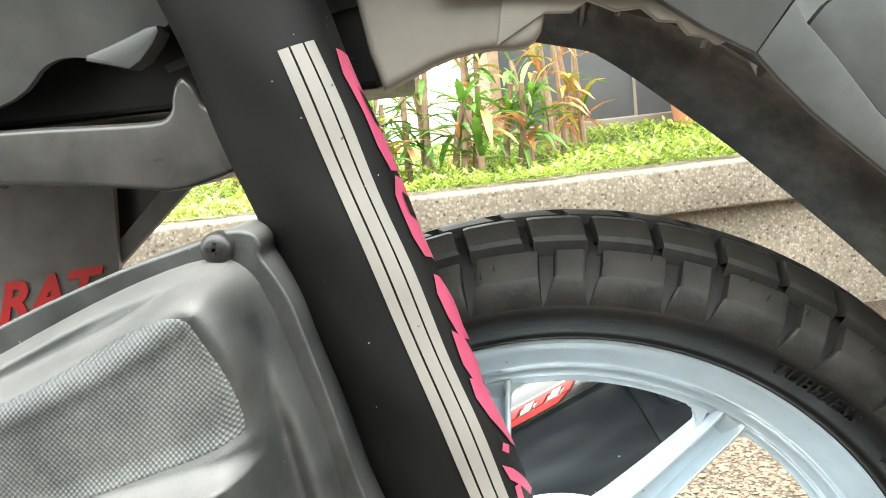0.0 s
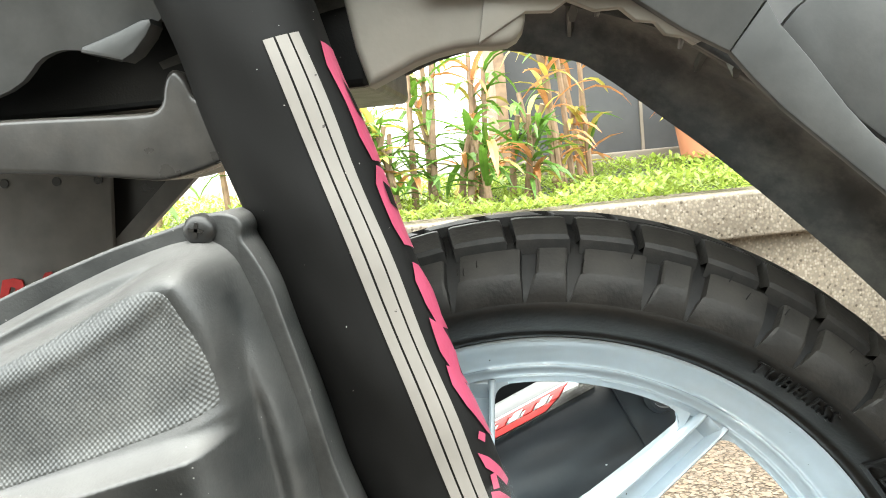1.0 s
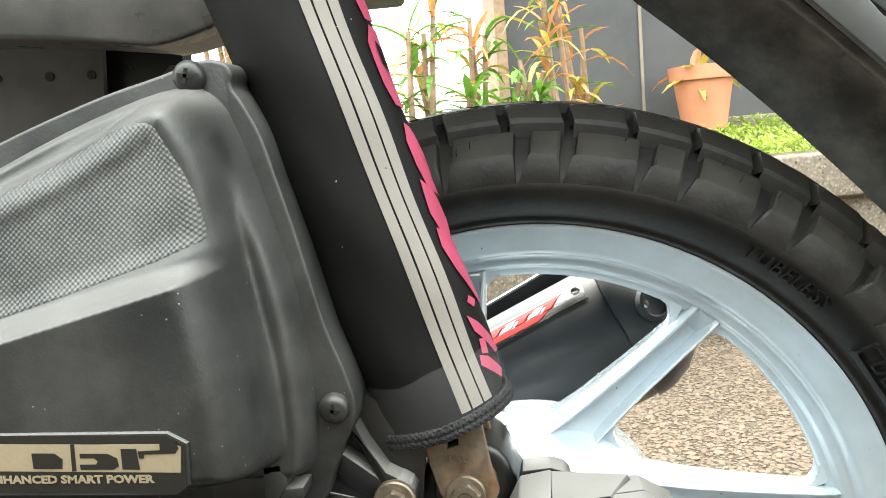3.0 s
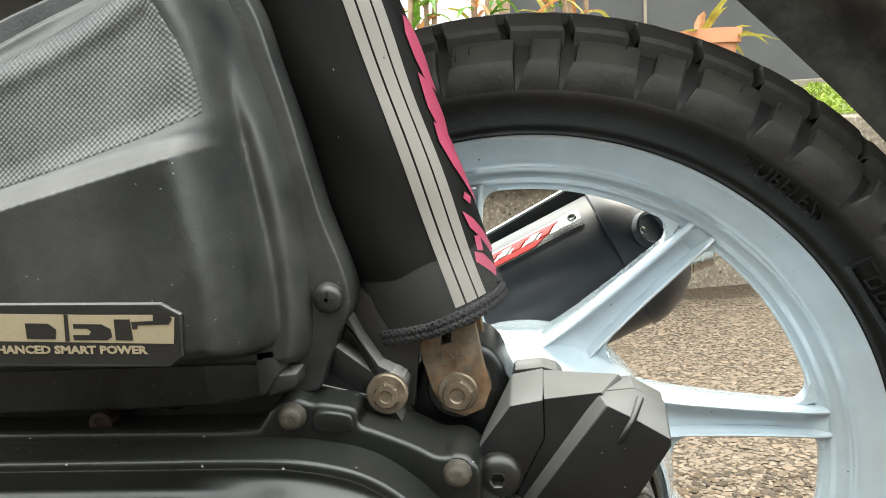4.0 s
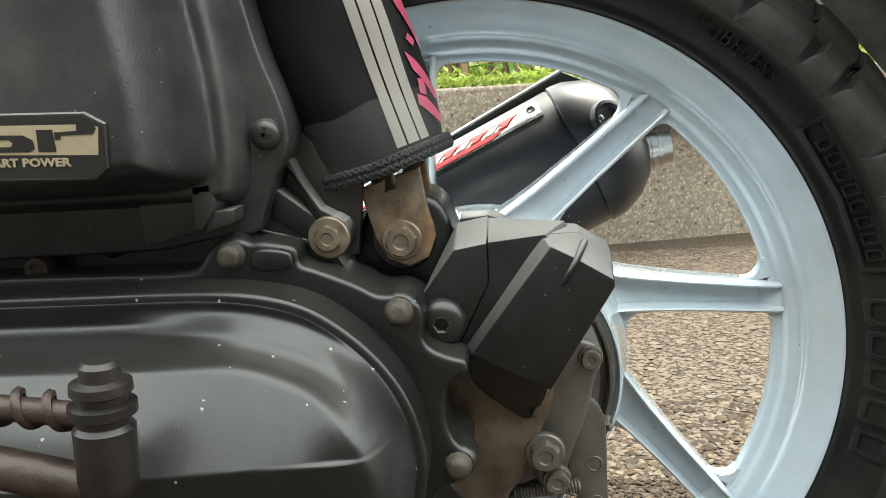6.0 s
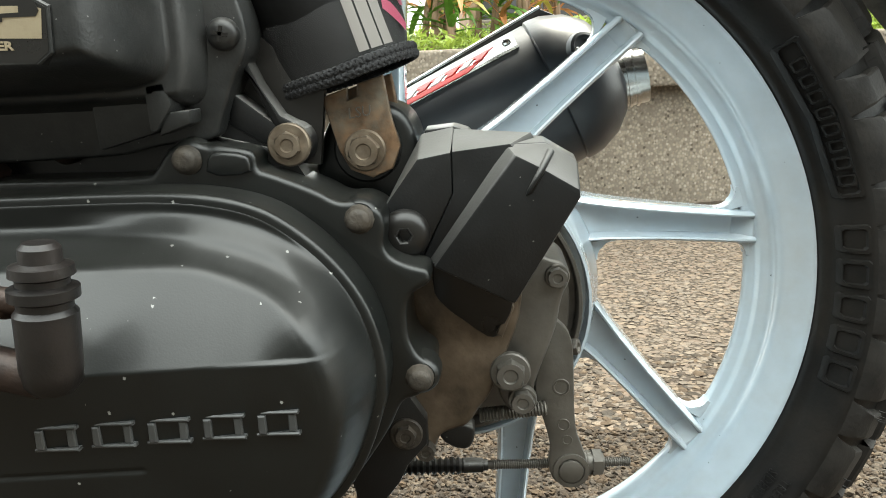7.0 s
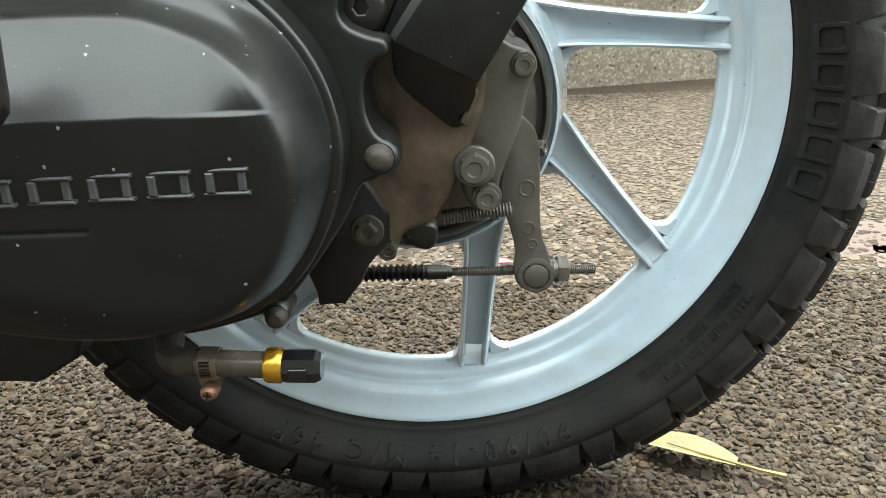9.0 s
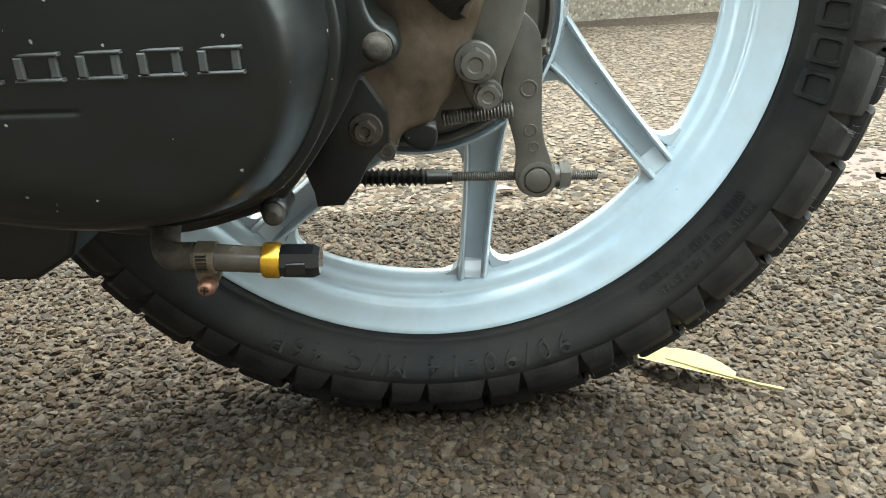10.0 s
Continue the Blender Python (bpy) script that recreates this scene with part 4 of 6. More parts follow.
smooth(part("mount", prism(rounded([(-0.060, 0.305), (-0.050, 0.330), (-0.044, 0.352), (-0.026, 0.357), (-0.010, 0.352), (-0.005, 0.332), (0.012, 0.318), (0.012, 0.305)], 2), -0.0735, -0.0350, 0.004, 3), M_COVER, case, "black casting round the fork bolt"), 40)
hex_bolt("bolt", (-0.0184, -0.0786, 0.2084), 0.0050, M_DIRTY, case, 0.0076, 0.005)
hex_bolt("bolt", (-0.0103, -0.0715, 0.1975), 0.0046, M_DIRTY, case, 0.0, 0.006)
hex_bolt("bolt", (0.0293, -0.0715, 0.2340), 0.0070, M_DARKSTEEL, case, 0.0092, 0.0065, turn=25)
hex_bolt("bolt", (0.0345, -0.0690, 0.2195), 0.0056, M_DARKSTEEL, case, 0.0066, 0.0055, turn=5)
smooth(part("stay", prism([(-0.0436, 0.1800), (-0.0430, 0.1732), (-0.0308, 0.1737), (-0.0228, 0.1837), (-0.0184, 0.1925), (-0.0090, 0.2030), (-0.0090, 0.2150), (-0.0180, 0.2300), (-0.0400, 0.2300), (-0.0520, 0.2050)], -0.0788, -0.0660, 0.0012), M_PLASTIC, case, "black steel stay"), 30)

# rear brake
brake = new("rear_brake")
brake.parent = scooter
tagged(brake, label="drum brake plate with lever, cable rod and return spring")
smooth(part("back_plate", turned([(-0.006, 0), (-0.006, 0.0672), (0.0040, 0.0672), (0.0048, 0.0667), (0.0048, 0.0653), (0.0040, 0.0646), (-0.0050, 0.0642), (-0.0050, 0.0612), (0.0020, 0.0606), (0.003, 0.0592), (0.003, 0)], (0, -0.0185, 0.250), (0, -1, 0), 96), M_DARKSTEEL, brake), 40)
PANEL = rounded([(0.034, 0.2960), (0.0450, 0.2846), (0.0543, 0.2825), (0.0585, 0.2750), (0.0530, 0.2653), (0.0512, 0.2528), (0.0465, 0.2401), (0.0412, 0.2271), (0.0389, 0.2164), (0.0330, 0.2100), (0.0260, 0.2130), (0.0217, 0.2278), (0.0217, 0.2585), (0.026, 0.280)], 2)
smooth(part("anchor_plate", prism(PANEL, -0.0640, -0.0250, 0.0025, 3), M_DARKSTEEL, brake), 35)
hex_bolt("bolt", (0.0514, -0.0640, 0.2758), 0.0047, M_DARKSTEEL, brake, 0.0056, 0.0050, turn=20)
hex_bolt("bolt", (0.0590, -0.0400, 0.2335), 0.0042, M_DARKSTEEL, brake, 0.0, 0.0042, axis=(1, -0.4, 0.15), turn=0, label="small bright bolt head")
LEVER = rounded([(0.0455, 0.2513), (0.0516, 0.2512), (0.0592, 0.2425), (0.0597, 0.2259), (0.0596, 0.2057), (0.0604, 0.1928), (0.0640, 0.1832), (0.0662, 0.1744), (0.0634, 0.1670), (0.0562, 0.1640), (0.0492, 0.1670), (0.0465, 0.1750), (0.0484, 0.1851), (0.0453, 0.1986), (0.0405, 0.2144), (0.0430, 0.2292), (0.0462, 0.2422)], 2)
lever = smooth(part("lever", prism(LEVER, -0.0500, -0.0440, 0.0010), M_DARKSTEEL, brake), 30)
smooth(part("pin", turned([(0, 0), (0, 0.0088), (0.0016, 0.0088), (0.0018, 0.0080), (0.0018, 0.0066), (0.0008, 0.0064), (0.0008, 0.0060), (0.0024, 0.0058), (0.0028, 0.0050), (0.0028, 0)], (0.0577, -0.0497, 0.1735), (0, -1, 0), 28), M_DARKSTEEL, brake), 40)
ROD0, ROD1 = Vector((-0.030, -0.0520, 0.1777)), Vector((0.0900, -0.0335, 0.1690))
rdir = (ROD1 - ROD0).normalized()
prof = [(0.028, 0), (0.028, 0.0018)]
d = 0.050
while d < 0.1195:
    prof += [(d, 0.0021), (d + 0.0004, 0.0025), (d + 0.0008, 0.0021)]
    d += 0.0011
smooth(part("rod", turned(prof + [(0.121, 0)], ROD0, rdir, 14), M_DARKSTEEL, brake, "threaded brake rod"), 60)
prof = [(0.0, 0), (0.0, 0.004)]
for i in range(10):
    prof += [(0.0045 + i * 0.0030, 0.0029), (0.0060 + i * 0.0030, 0.0045)]
prof += [(0.0345, 0.0032), (0.0352, 0.0038), (0.0450, 0.0036), (0.0452, 0.0028), (0.0475, 0.0028), (0.0475, 0)]
smooth(part("boot", turned(prof, ROD0, rdir, 20), M_PLASTIC, brake, "ribbed black rubber boot"), 30)
smooth(part("joint", turned([(0.0935, 0), (0.0935, 0.0068), (0.0965, 0.0068), (0.0975, 0.0060), (0.100, 0.0060), (0.100, 0)], ROD0, rdir, 20), M_DARKSTEEL, brake), 30)
hex_bolt("nut", ROD0 + rdir * 0.1000, 0.0072, M_DARKSTEEL, brake, 0.0, 0.0055, axis=rdir)
coil = [(0.014 + 0.032 * i / 240, -0.0560 + 0.0030 * math.cos(i * 0.55), 0.2062 + 0.0030 * i / 240 + 0.0030 * math.sin(i * 0.55)) for i in range(241)]
smooth(part("return_spring", tube(coil, 0.0007, 5), M_DARKSTEEL, brake), 60)

for x, z, r in ((0.0535, 0.2170, 0.0042), (0.0543, 0.1975, 0.0032), (0.0560, 0.1895, 0.0026)):
    smooth(part("stamped_ring", turned([(0, r * 0.72), (0.0004, r * 0.78), (0.0004, r * 0.94), (0, r)], (x, -0.0500, z), (0, -1, 0), 24), M_DARKSTEEL, lever), 40)
smooth(part("cable_lug", prism(rounded([(-0.0060, 0.2080), (-0.0040, 0.1990), (0.0020, 0.1950), (0.0085, 0.1938), (0.0120, 0.1985), (0.0118, 0.2080)], 2), -0.0680, -0.0580, 0.0022, 3), M_PLASTIC, brake, "dark rounded cable lug"), 40)

# belt-drive cover
cover = new("drive_cover")
cover.parent = scooter
tagged(cover, label="satin black domed belt-drive cover with chipped paint")
FLANGE = [(-0.34, 0.3360), (-0.155, 0.3345), (-0.107, 0.3332), (-0.1036, 0.3365), (-0.0985, 0.3440), (-0.0905, 0.3472), (-0.0830, 0.3440), (-0.0794, 0.3444), (-0.0668, 0.3422), (-0.0648, 0.3396), (-0.0648, 0.3344), (-0.0592, 0.3327),
          (-0.0427, 0.3257), (-0.0346, 0.3205), (-0.0259, 0.3212), (-0.0185, 0.3170), (-0.0172, 0.3103), (-0.0185, 0.3027), (-0.0156, 0.2982), (-0.0082, 0.2948), (-0.0017, 0.2933), (-0.0006, 0.2877), (-0.0088, 0.2835), (-0.0114, 0.2768),
          (-0.0110, 0.2653), (-0.0080, 0.2582), (-0.0020, 0.2540), (-0.0010, 0.2490), (-0.0031, 0.2440), (-0.0095, 0.2400), (-0.0150, 0.2390), (-0.0211, 0.2258), (-0.0352, 0.2060), (-0.0430, 0.1964), (-0.0500, 0.1890), (-0.0600, 0.1840), (-0.0870, 0.1765),
          (-0.1100, 0.1750), (-0.1350, 0.1790), (-0.1570, 0.1860), (-0.34, 0.1900)]
smooth(part("flange", prism(rounded(FLANGE, 2, 0.22), -0.1130, -0.0800, 0.0058, 6), M_COVER, cover), 40)
LIP = rounded([(-0.36, 0.3320), (-0.150, 0.3310), (-0.108, 0.3310), (-0.085, 0.3300), (-0.065, 0.3262), (-0.051, 0.3195), (-0.034, 0.3045), (-0.0225, 0.287), (-0.0172, 0.267), (-0.0175, 0.249), (-0.0270, 0.2225),
               (-0.0415, 0.2030), (-0.060, 0.1925), (-0.090, 0.1868), (-0.120, 0.1875), (-0.160, 0.1950), (-0.36, 0.2000)], 2)


def step_up(d, width):
    """0 outside, rising evenly to 1 at width inside."""
    t = np.clip(d / width, 0, 1)
    return t * t * (3 - 2 * t)


def soft_min(a, b, k):
    """The lesser of two heights, with the corner between them rounded over k."""
    h = np.clip(0.5 + 0.5 * (b - a) / k, 0, 1)
    return b + (a - b) * h - k * h * (1 - h)


def cover_height(x, z):
    d = inside_distance(x, z, LIP)
    across = 0.17 * np.clip(x + 0.087, -0.06, 1)
    crease = 0.2780 - 0.02 * (x + 0.035)
    low = 0.1770 - across - 0.08 * np.clip(crease - z, 0, 1) - 0.9 * np.clip(0.2080 - z, 0, 1) ** 1.3
    up = 0.1770 - across - 0.70 * np.clip(z - crease, 0, 1)
    # two rounded steps over the belt, drawn closer together at the rear end
    e = d * (1 + 0.55 * step_up(x + 0.070, 0.040))
    near = step_up(x + 0.140, 0.060)
    wall = 0.1343 + 0.0085 * near * step_up(e - 0.0062, 0.0100) + 0.0085 * (1 - near) * step_up(e - 0.0110, 0.0100)
    wall = wall + 0.0125 * step_up(e - 0.0145, 0.0085) + 0.90 * np.clip(e - 0.0195, 0, 1)
    under = soft_min(low, 0.1343 + 0.0350 * bend(d - 0.0036, 0.0150) + 0.6 * np.clip(d - 0.0170, 0, 1), 0.0040)
    over = soft_min(up, wall, 0.0030)
    # towards the rear the steps run out on a slope that rises to the crease
    over = over + (under - 0.0006 - over) * step_up(crease + 0.0420 - z, 0.0420) * step_up(x + 0.058, 0.024)
    below = step_up(crease + 0.0004 - z, 0.0010 + 0.0020 * step_up(-0.07 - x, 0.06))
    h = np.maximum(over * (1 - below) + under * below, 0.1343) - 0.0012 * (1 - np.clip((d - 0.0027) / 0.0012, 0, 1))
    # a fine moulded line under the name
    h -= 0.0007 * np.exp(-((z - 0.2448 + 0.05 * (x + 0.12)) / 0.0008) ** 2) * step_up(-0.0925 - x, 0.003)
    return -h, d > 0.0025


smooth(part("lip", prism(LIP, -0.1341, -0.0900, 0.0024, 5), M_COVER, cover), 60)
smooth(part("dome", relief((-0.25, 0.175, -0.010, 0.340), 0.0006, cover_height), M_COVER, cover), 80)
for x, z in ((-0.0909, 0.3392), (-0.0268, 0.3140), (-0.0072, 0.2490)):
    smooth(part("boss", turned([(0, 0), (0, 0.0084), (0.008, 0.0080), (0.0105, 0.0072), (0.0115, 0.0062), (0.0115, 0)], (x, -0.101, z), (0, -1, 0), 32), M_COVER, cover), 40)
    smooth(part("bolt", turned([(0, 0), (0, 0.0058), (0.0014, 0.0058), (0.0018, 0.0051), (0.0050, 0.0048), (0.0062, 0.0040), (0.0067, 0.0020), (0.0065, 0)], (x, -0.1125, z), (0.05, -1, 0.1), 12), M_DIRTY, cover, "rounded dirty bolt head"), 60)
# raised bridge between the flange's upper lugs
smooth(part("lug", prism(rounded([(-0.0835, 0.3330), (-0.0825, 0.3405), (-0.0790, 0.3425), (-0.0680, 0.3410), (-0.0660, 0.3385), (-0.0662, 0.3330)], 1), -0.1165, -0.105, 0.0016, 3), M_COVER, cover), 40)
smooth(part("boss", turned([(0, 0), (0, 0.0062), (0.012, 0.0058), (0.0135, 0.0048), (0.0135, 0)], (-0.0535, -0.101, 0.1868), (0, -1, -0.1), 28), M_COVER, cover), 40)
dome_bolt("bolt", (-0.0532, -0.1150, 0.1850), 0.0046, 0.0045, M_DIRTY, cover)


def cover_y(x, z):
    y, _ = cover_height(np.array([x]), np.array([z]))
    return float(y[0])


# five plain raised frames in place of the maker's name
for i in range(5):
    x = -0.1265 + i * 0.0174
    w, h, t = 0.0148, 0.0088, 0.0019
    z = 0.2541 - i * 0.0004
    bm = bmesh.new()
    for (u0, v0, u1, v1) in ((0, 0, w, t * 0.6), (0, h - t * 0.6, w, h), (0.0012, t * 0.6, 0.0012 + t * 1.4, h - t * 0.6), (w - 0.0012 - t * 1.4, t * 0.6, w - 0.0012, h - t * 0.6)):
        b2 = prism([(x + u0, z + v0), (x + u1, z + v0), (x + u1, z + v1), (x + u0, z + v1)], cover_y(x + (u0 + u1) / 2, z + h / 2) - 0.0012, cover_y(x + w / 2, z + h / 2) + 0.004, 0.0004, 1)
        me = bpy.data.meshes.new("tmp")
        b2.to_mesh(me)
        b2.free()
        bm.from_mesh(me)
        bpy.data.meshes.remove(me)
    part("raised_mark", bm, M_BODY, cover, "plain raised mark worn to bare grey")

# axle guard
guard = new("axle_guard")
guard.parent = scooter
tagged(guard, label="angular black plastic axle guard with a socket screw")


def moulded(front, back, bevel=0.0009):
    """A moulded plate between a front and a back ring of corners."""
    bm = bmesh.new()
    fv, bv = [bm.verts.new(p) for p in front], [bm.verts.new(p) for p in back]
    bm.faces.new(fv)
    bm.faces.new(bv[::-1])
    for i in range(len(fv)):
        j = (i + 1) % len(fv)
        bm.faces.new((fv[i], bv[i], bv[j], fv[j]))
    bmesh.ops.triangulate(bm, faces=[f for f in bm.faces if len(f.verts) == 4 and abs((f.verts[3].co - f.verts[0].co).dot(f.normal)) > 1e-6])
    bmesh.ops.recalc_face_normals(bm, faces=bm.faces)
    sharp = [e for e in bm.edges if len(e.link_faces) == 2 and e.calc_face_angle(0) > 0.3]
    bmesh.ops.bevel(bm, geom=sharp, offset=bevel, segments=2, profile=0.5, affect="EDGES", clamp_overlap=True)
    return bm


W = [(-0.0055, 0.3335), (0.0082, 0.3358), (0.0080, 0.3190), (-0.0050, 0.2938), (-0.0168, 0.2930), (-0.0225, 0.2975), (-0.0240, 0.3030), (-0.0206, 0.3138)]
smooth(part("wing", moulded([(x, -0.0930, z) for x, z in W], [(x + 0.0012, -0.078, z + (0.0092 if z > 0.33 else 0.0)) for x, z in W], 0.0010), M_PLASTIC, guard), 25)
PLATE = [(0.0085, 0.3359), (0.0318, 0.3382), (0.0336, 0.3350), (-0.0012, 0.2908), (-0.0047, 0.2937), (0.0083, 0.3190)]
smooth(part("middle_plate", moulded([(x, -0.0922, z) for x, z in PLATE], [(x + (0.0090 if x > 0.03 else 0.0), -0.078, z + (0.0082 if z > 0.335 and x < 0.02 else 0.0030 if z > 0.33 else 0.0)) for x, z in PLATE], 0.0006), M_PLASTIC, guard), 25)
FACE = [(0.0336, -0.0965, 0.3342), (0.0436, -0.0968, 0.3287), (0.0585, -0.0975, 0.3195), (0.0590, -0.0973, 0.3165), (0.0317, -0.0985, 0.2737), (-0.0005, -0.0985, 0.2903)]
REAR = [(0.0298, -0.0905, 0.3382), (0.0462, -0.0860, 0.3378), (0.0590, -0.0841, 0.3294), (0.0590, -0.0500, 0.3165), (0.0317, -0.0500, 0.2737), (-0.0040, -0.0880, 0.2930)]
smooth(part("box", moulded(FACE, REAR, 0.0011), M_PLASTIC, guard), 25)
# the box goes on below as a tongue, set back and hollowed along its lower edge; its shade is put into the plain black
SKIRT = [(-0.0010, 0.2920), (-0.0018, 0.2840), (-0.0016, 0.2769), (0.0004, 0.2725), (0.0032, 0.2687), (0.0062, 0.2652), (0.0096, 0.2622), (0.0150, 0.2566), (0.0200, 0.2524), (0.0226, 0.2519), (0.0250, 0.2532), (0.0302, 0.2656), (0.0317, 0.2740), (0.0150, 0.2900)]
smooth(part("skirt", moulded([(x, -0.0760 - 0.54 * (z - 0.2520), z) for x, z in SKIRT], [(x, -0.0700, z) for x, z in SKIRT], 0.0006), M_BADGE, guard, "tongue under the guard, its shade put into plain black"), 30)
part("edge_strip", prism([(0.0236, 0.2550), (0.0262, 0.2530), (0.0318, 0.2668), (0.0306, 0.2690)], -0.0800, -0.0720, 0.0006), M_CASE, guard, "brown edge behind the tongue")
smooth(part("top_plate", moulded([(0.0312, -0.0900, 0.3380), (0.0460, -0.0858, 0.3376), (0.0588, -0.0841, 0.3290), (0.0400, -0.0845, 0.3200)],
                                 [(0.0380, -0.0780, 0.3405), (0.0455, -0.0740, 0.3390), (0.0588, -0.0720, 0.3305), (0.0400, -0.0720, 0.3200)], 0.0005), M_PLASTIC, guard), 25)
smooth(part("rear_tab", moulded([(-0.0050, -0.0768, 0.3360), (-0.0030, -0.0768, 0.3438), (0.0090, -0.0768, 0.3448), (0.0150, -0.0768, 0.3428), (0.0176, -0.0768, 0.3395), (0.0176, -0.0768, 0.3360)],
                                [(-0.0050, -0.0640, 0.3360), (-0.0030, -0.0640, 0.3444), (0.0090, -0.0640, 0.3454), (0.0150, -0.0640, 0.3434), (0.0176, -0.0640, 0.3401), (0.0176, -0.0640, 0.3360)], 0.0008), M_PLASTIC, guard), 30)
smooth(part("notch", tube([(0.0375, -0.0970, 0.3180), (0.0388, -0.0978, 0.3196), (0.0436, -0.0972, 0.3278), (0.0478, -0.0895, 0.3342)], [0.0004, 0.0012, 0.0014, 0.0016], 8), M_PLASTIC, guard, "moulded notch in the guard"), 50)
screw = smooth(part("screw", turned([(0, 0), (0, 0.0104), (0.0020, 0.0102), (0.0040, 0.0090), (0.0056, 0.0068), (0.0060, 0.0046), (0.0060, 0.0034), (0.0015, 0.0033), (0.0015, 0)], (-0.0118, -0.0925, 0.3035), (0, -1, 0), 36), M_BADGE, guard, "black socket screw"), 40)
# the lit edge of the socket is given by a paler ring
part("socket_rim", turned([(0.0014, 0.0027), (0.0058, 0.0029), (0.0063, 0.0034), (0.0063, 0.0039), (0.0014, 0.0039)], (-0.0118, -0.0925, 0.3035), (0, -1, 0), 6, True), M_SCREW, screw, "edge of the hexagon socket, its lit rim in paler grey")

# air box
air = new("air_box")
air.parent = scooter
tagged(air, label="dusty black plastic air box with a knurled upper panel")
AIR_FLANGE = [(-0.34, 0.4450), (-0.197, 0.4990), (-0.173, 0.5070), (-0.1514, 0.5136), (-0.1282, 0.5188), (-0.1166, 0.5226), (-0.1090, 0.5232), (-0.1030, 0.5212), (-0.1008, 0.5169), (-0.1025, 0.5128), (-0.0984, 0.5065), (-0.0925, 0.4940), (-0.0890, 0.4793),
              (-0.0841, 0.4602), (-0.0795, 0.4386), (-0.0748, 0.4166), (-0.0685, 0.3985), (-0.0658, 0.3871), (-0.0666, 0.3780), (-0.0722, 0.3690), (-0.0781, 0.3553), (-0.0813, 0.3459), (-0.0930, 0.3455), (-0.1060, 0.3440), (-0.1240, 0.3400), (-0.34, 0.3400)]
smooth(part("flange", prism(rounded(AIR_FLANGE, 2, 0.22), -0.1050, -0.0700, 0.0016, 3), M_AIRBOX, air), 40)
AIR_MID = rounded([(-0.36, 0.42), (-0.197, 0.4905), (-0.150, 0.5085), (-0.118, 0.5160), (-0.1050, 0.5085), (-0.0990, 0.4930), (-0.0945, 0.4779), (-0.0895, 0.4597), (-0.0850, 0.4411), (-0.0824, 0.4244), (-0.0808, 0.4074), (-0.0800, 0.3902), (-0.0804, 0.3727), (-0.0835, 0.3594), (-0.0950, 0.3575), (-0.120, 0.3580), (-0.36, 0.3580)], 2)
AIR_FACE = rounded([(-0.36, 0.42), (-0.168, 0.4890), (-0.147, 0.4975), (-0.126, 0.5085), (-0.113, 0.5105), (-0.1060, 0.5050), (-0.1010, 0.4880), (-0.0975, 0.4518), (-0.0940, 0.4276), (-0.0910, 0.4070), (-0.0902, 0.3881), (-0.0902, 0.3770), (-0.0930, 0.3705), (-0.1007, 0.3672), (-0.118, 0.3655), (-0.36, 0.3660)], 2)
AIR_PANEL = rounded([(-0.36, 0.41), (-0.172, 0.4810), (-0.151, 0.4920), (-0.130, 0.5000), (-0.1175, 0.5005), (-0.1130, 0.4925), (-0.1072, 0.4800), (-0.1035, 0.4640), (-0.1040, 0.4540), (-0.36, 0.3900)], 2)


def air_height(x, z):
    dm, df, dp = (inside_distance(x, z, o) for o in (AIR_MID, AIR_FACE, AIR_PANEL))
    line = 0.4500 + 0.240 * (x + 0.092)
    low = np.clip((line + 0.0065 - z) / 0.0070, 0, 1)
    low = low ** 1.6
    y = -0.1000 - 0.0200 * bend(dm, 0.0070) - 0.0055 * bend(df, 0.0060) - 0.0225 * bend(df - 0.0005, 0.0150)
    y -= 0.0130 * low * bend(df - 0.002, 0.0120)
    y -= 0.0022 * np.exp(-((dp + 0.0035) / 0.0038) ** 2) * (1 - low)
    y += (0.0010 * step_up(dp, 0.008) + 0.12 * np.clip(z - line, 0, 1) * step_up(df, 0.02)) * (1 - low)
    return y, dm > -0.0012


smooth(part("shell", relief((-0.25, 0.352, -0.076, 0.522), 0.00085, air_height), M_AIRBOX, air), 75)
smooth(part("clip", moulded([(-0.1015, -0.1200, 0.3680), (-0.0935, -0.1200, 0.3690), (-0.0920, -0.1200, 0.3600), (-0.0985, -0.1200, 0.3510), (-0.1010, -0.1200, 0.3505)],
                            [(-0.1015, -0.10, 0.3680), (-0.0930, -0.10, 0.3690), (-0.0915, -0.10, 0.3600), (-0.0980, -0.10, 0.3510), (-0.1010, -0.10, 0.3505)]), M_AIRBOX, air), 30)
smooth(part("clip", moulded([(-0.126, -0.1120, 0.3660), (-0.1015, -0.1150, 0.3672), (-0.1010, -0.1150, 0.3500), (-0.1250, -0.1120, 0.3440)],
                            [(-0.126, -0.10, 0.3660), (-0.1015, -0.10, 0.3672), (-0.1010, -0.10, 0.3500), (-0.1250, -0.10, 0.3440)]), M_AIRBOX, air), 30)
smooth(part("clip", moulded([(-0.0960, -0.1180, 0.3574), (-0.0862, -0.1180, 0.3582), (-0.0866, -0.1180, 0.3530), (-0.0985, -0.1180, 0.3490)],
                            [(-0.0960, -0.10, 0.3574), (-0.0862, -0.10, 0.3582), (-0.0866, -0.10, 0.3530), (-0.0985, -0.10, 0.3490)]), M_AIRBOX, air), 30)


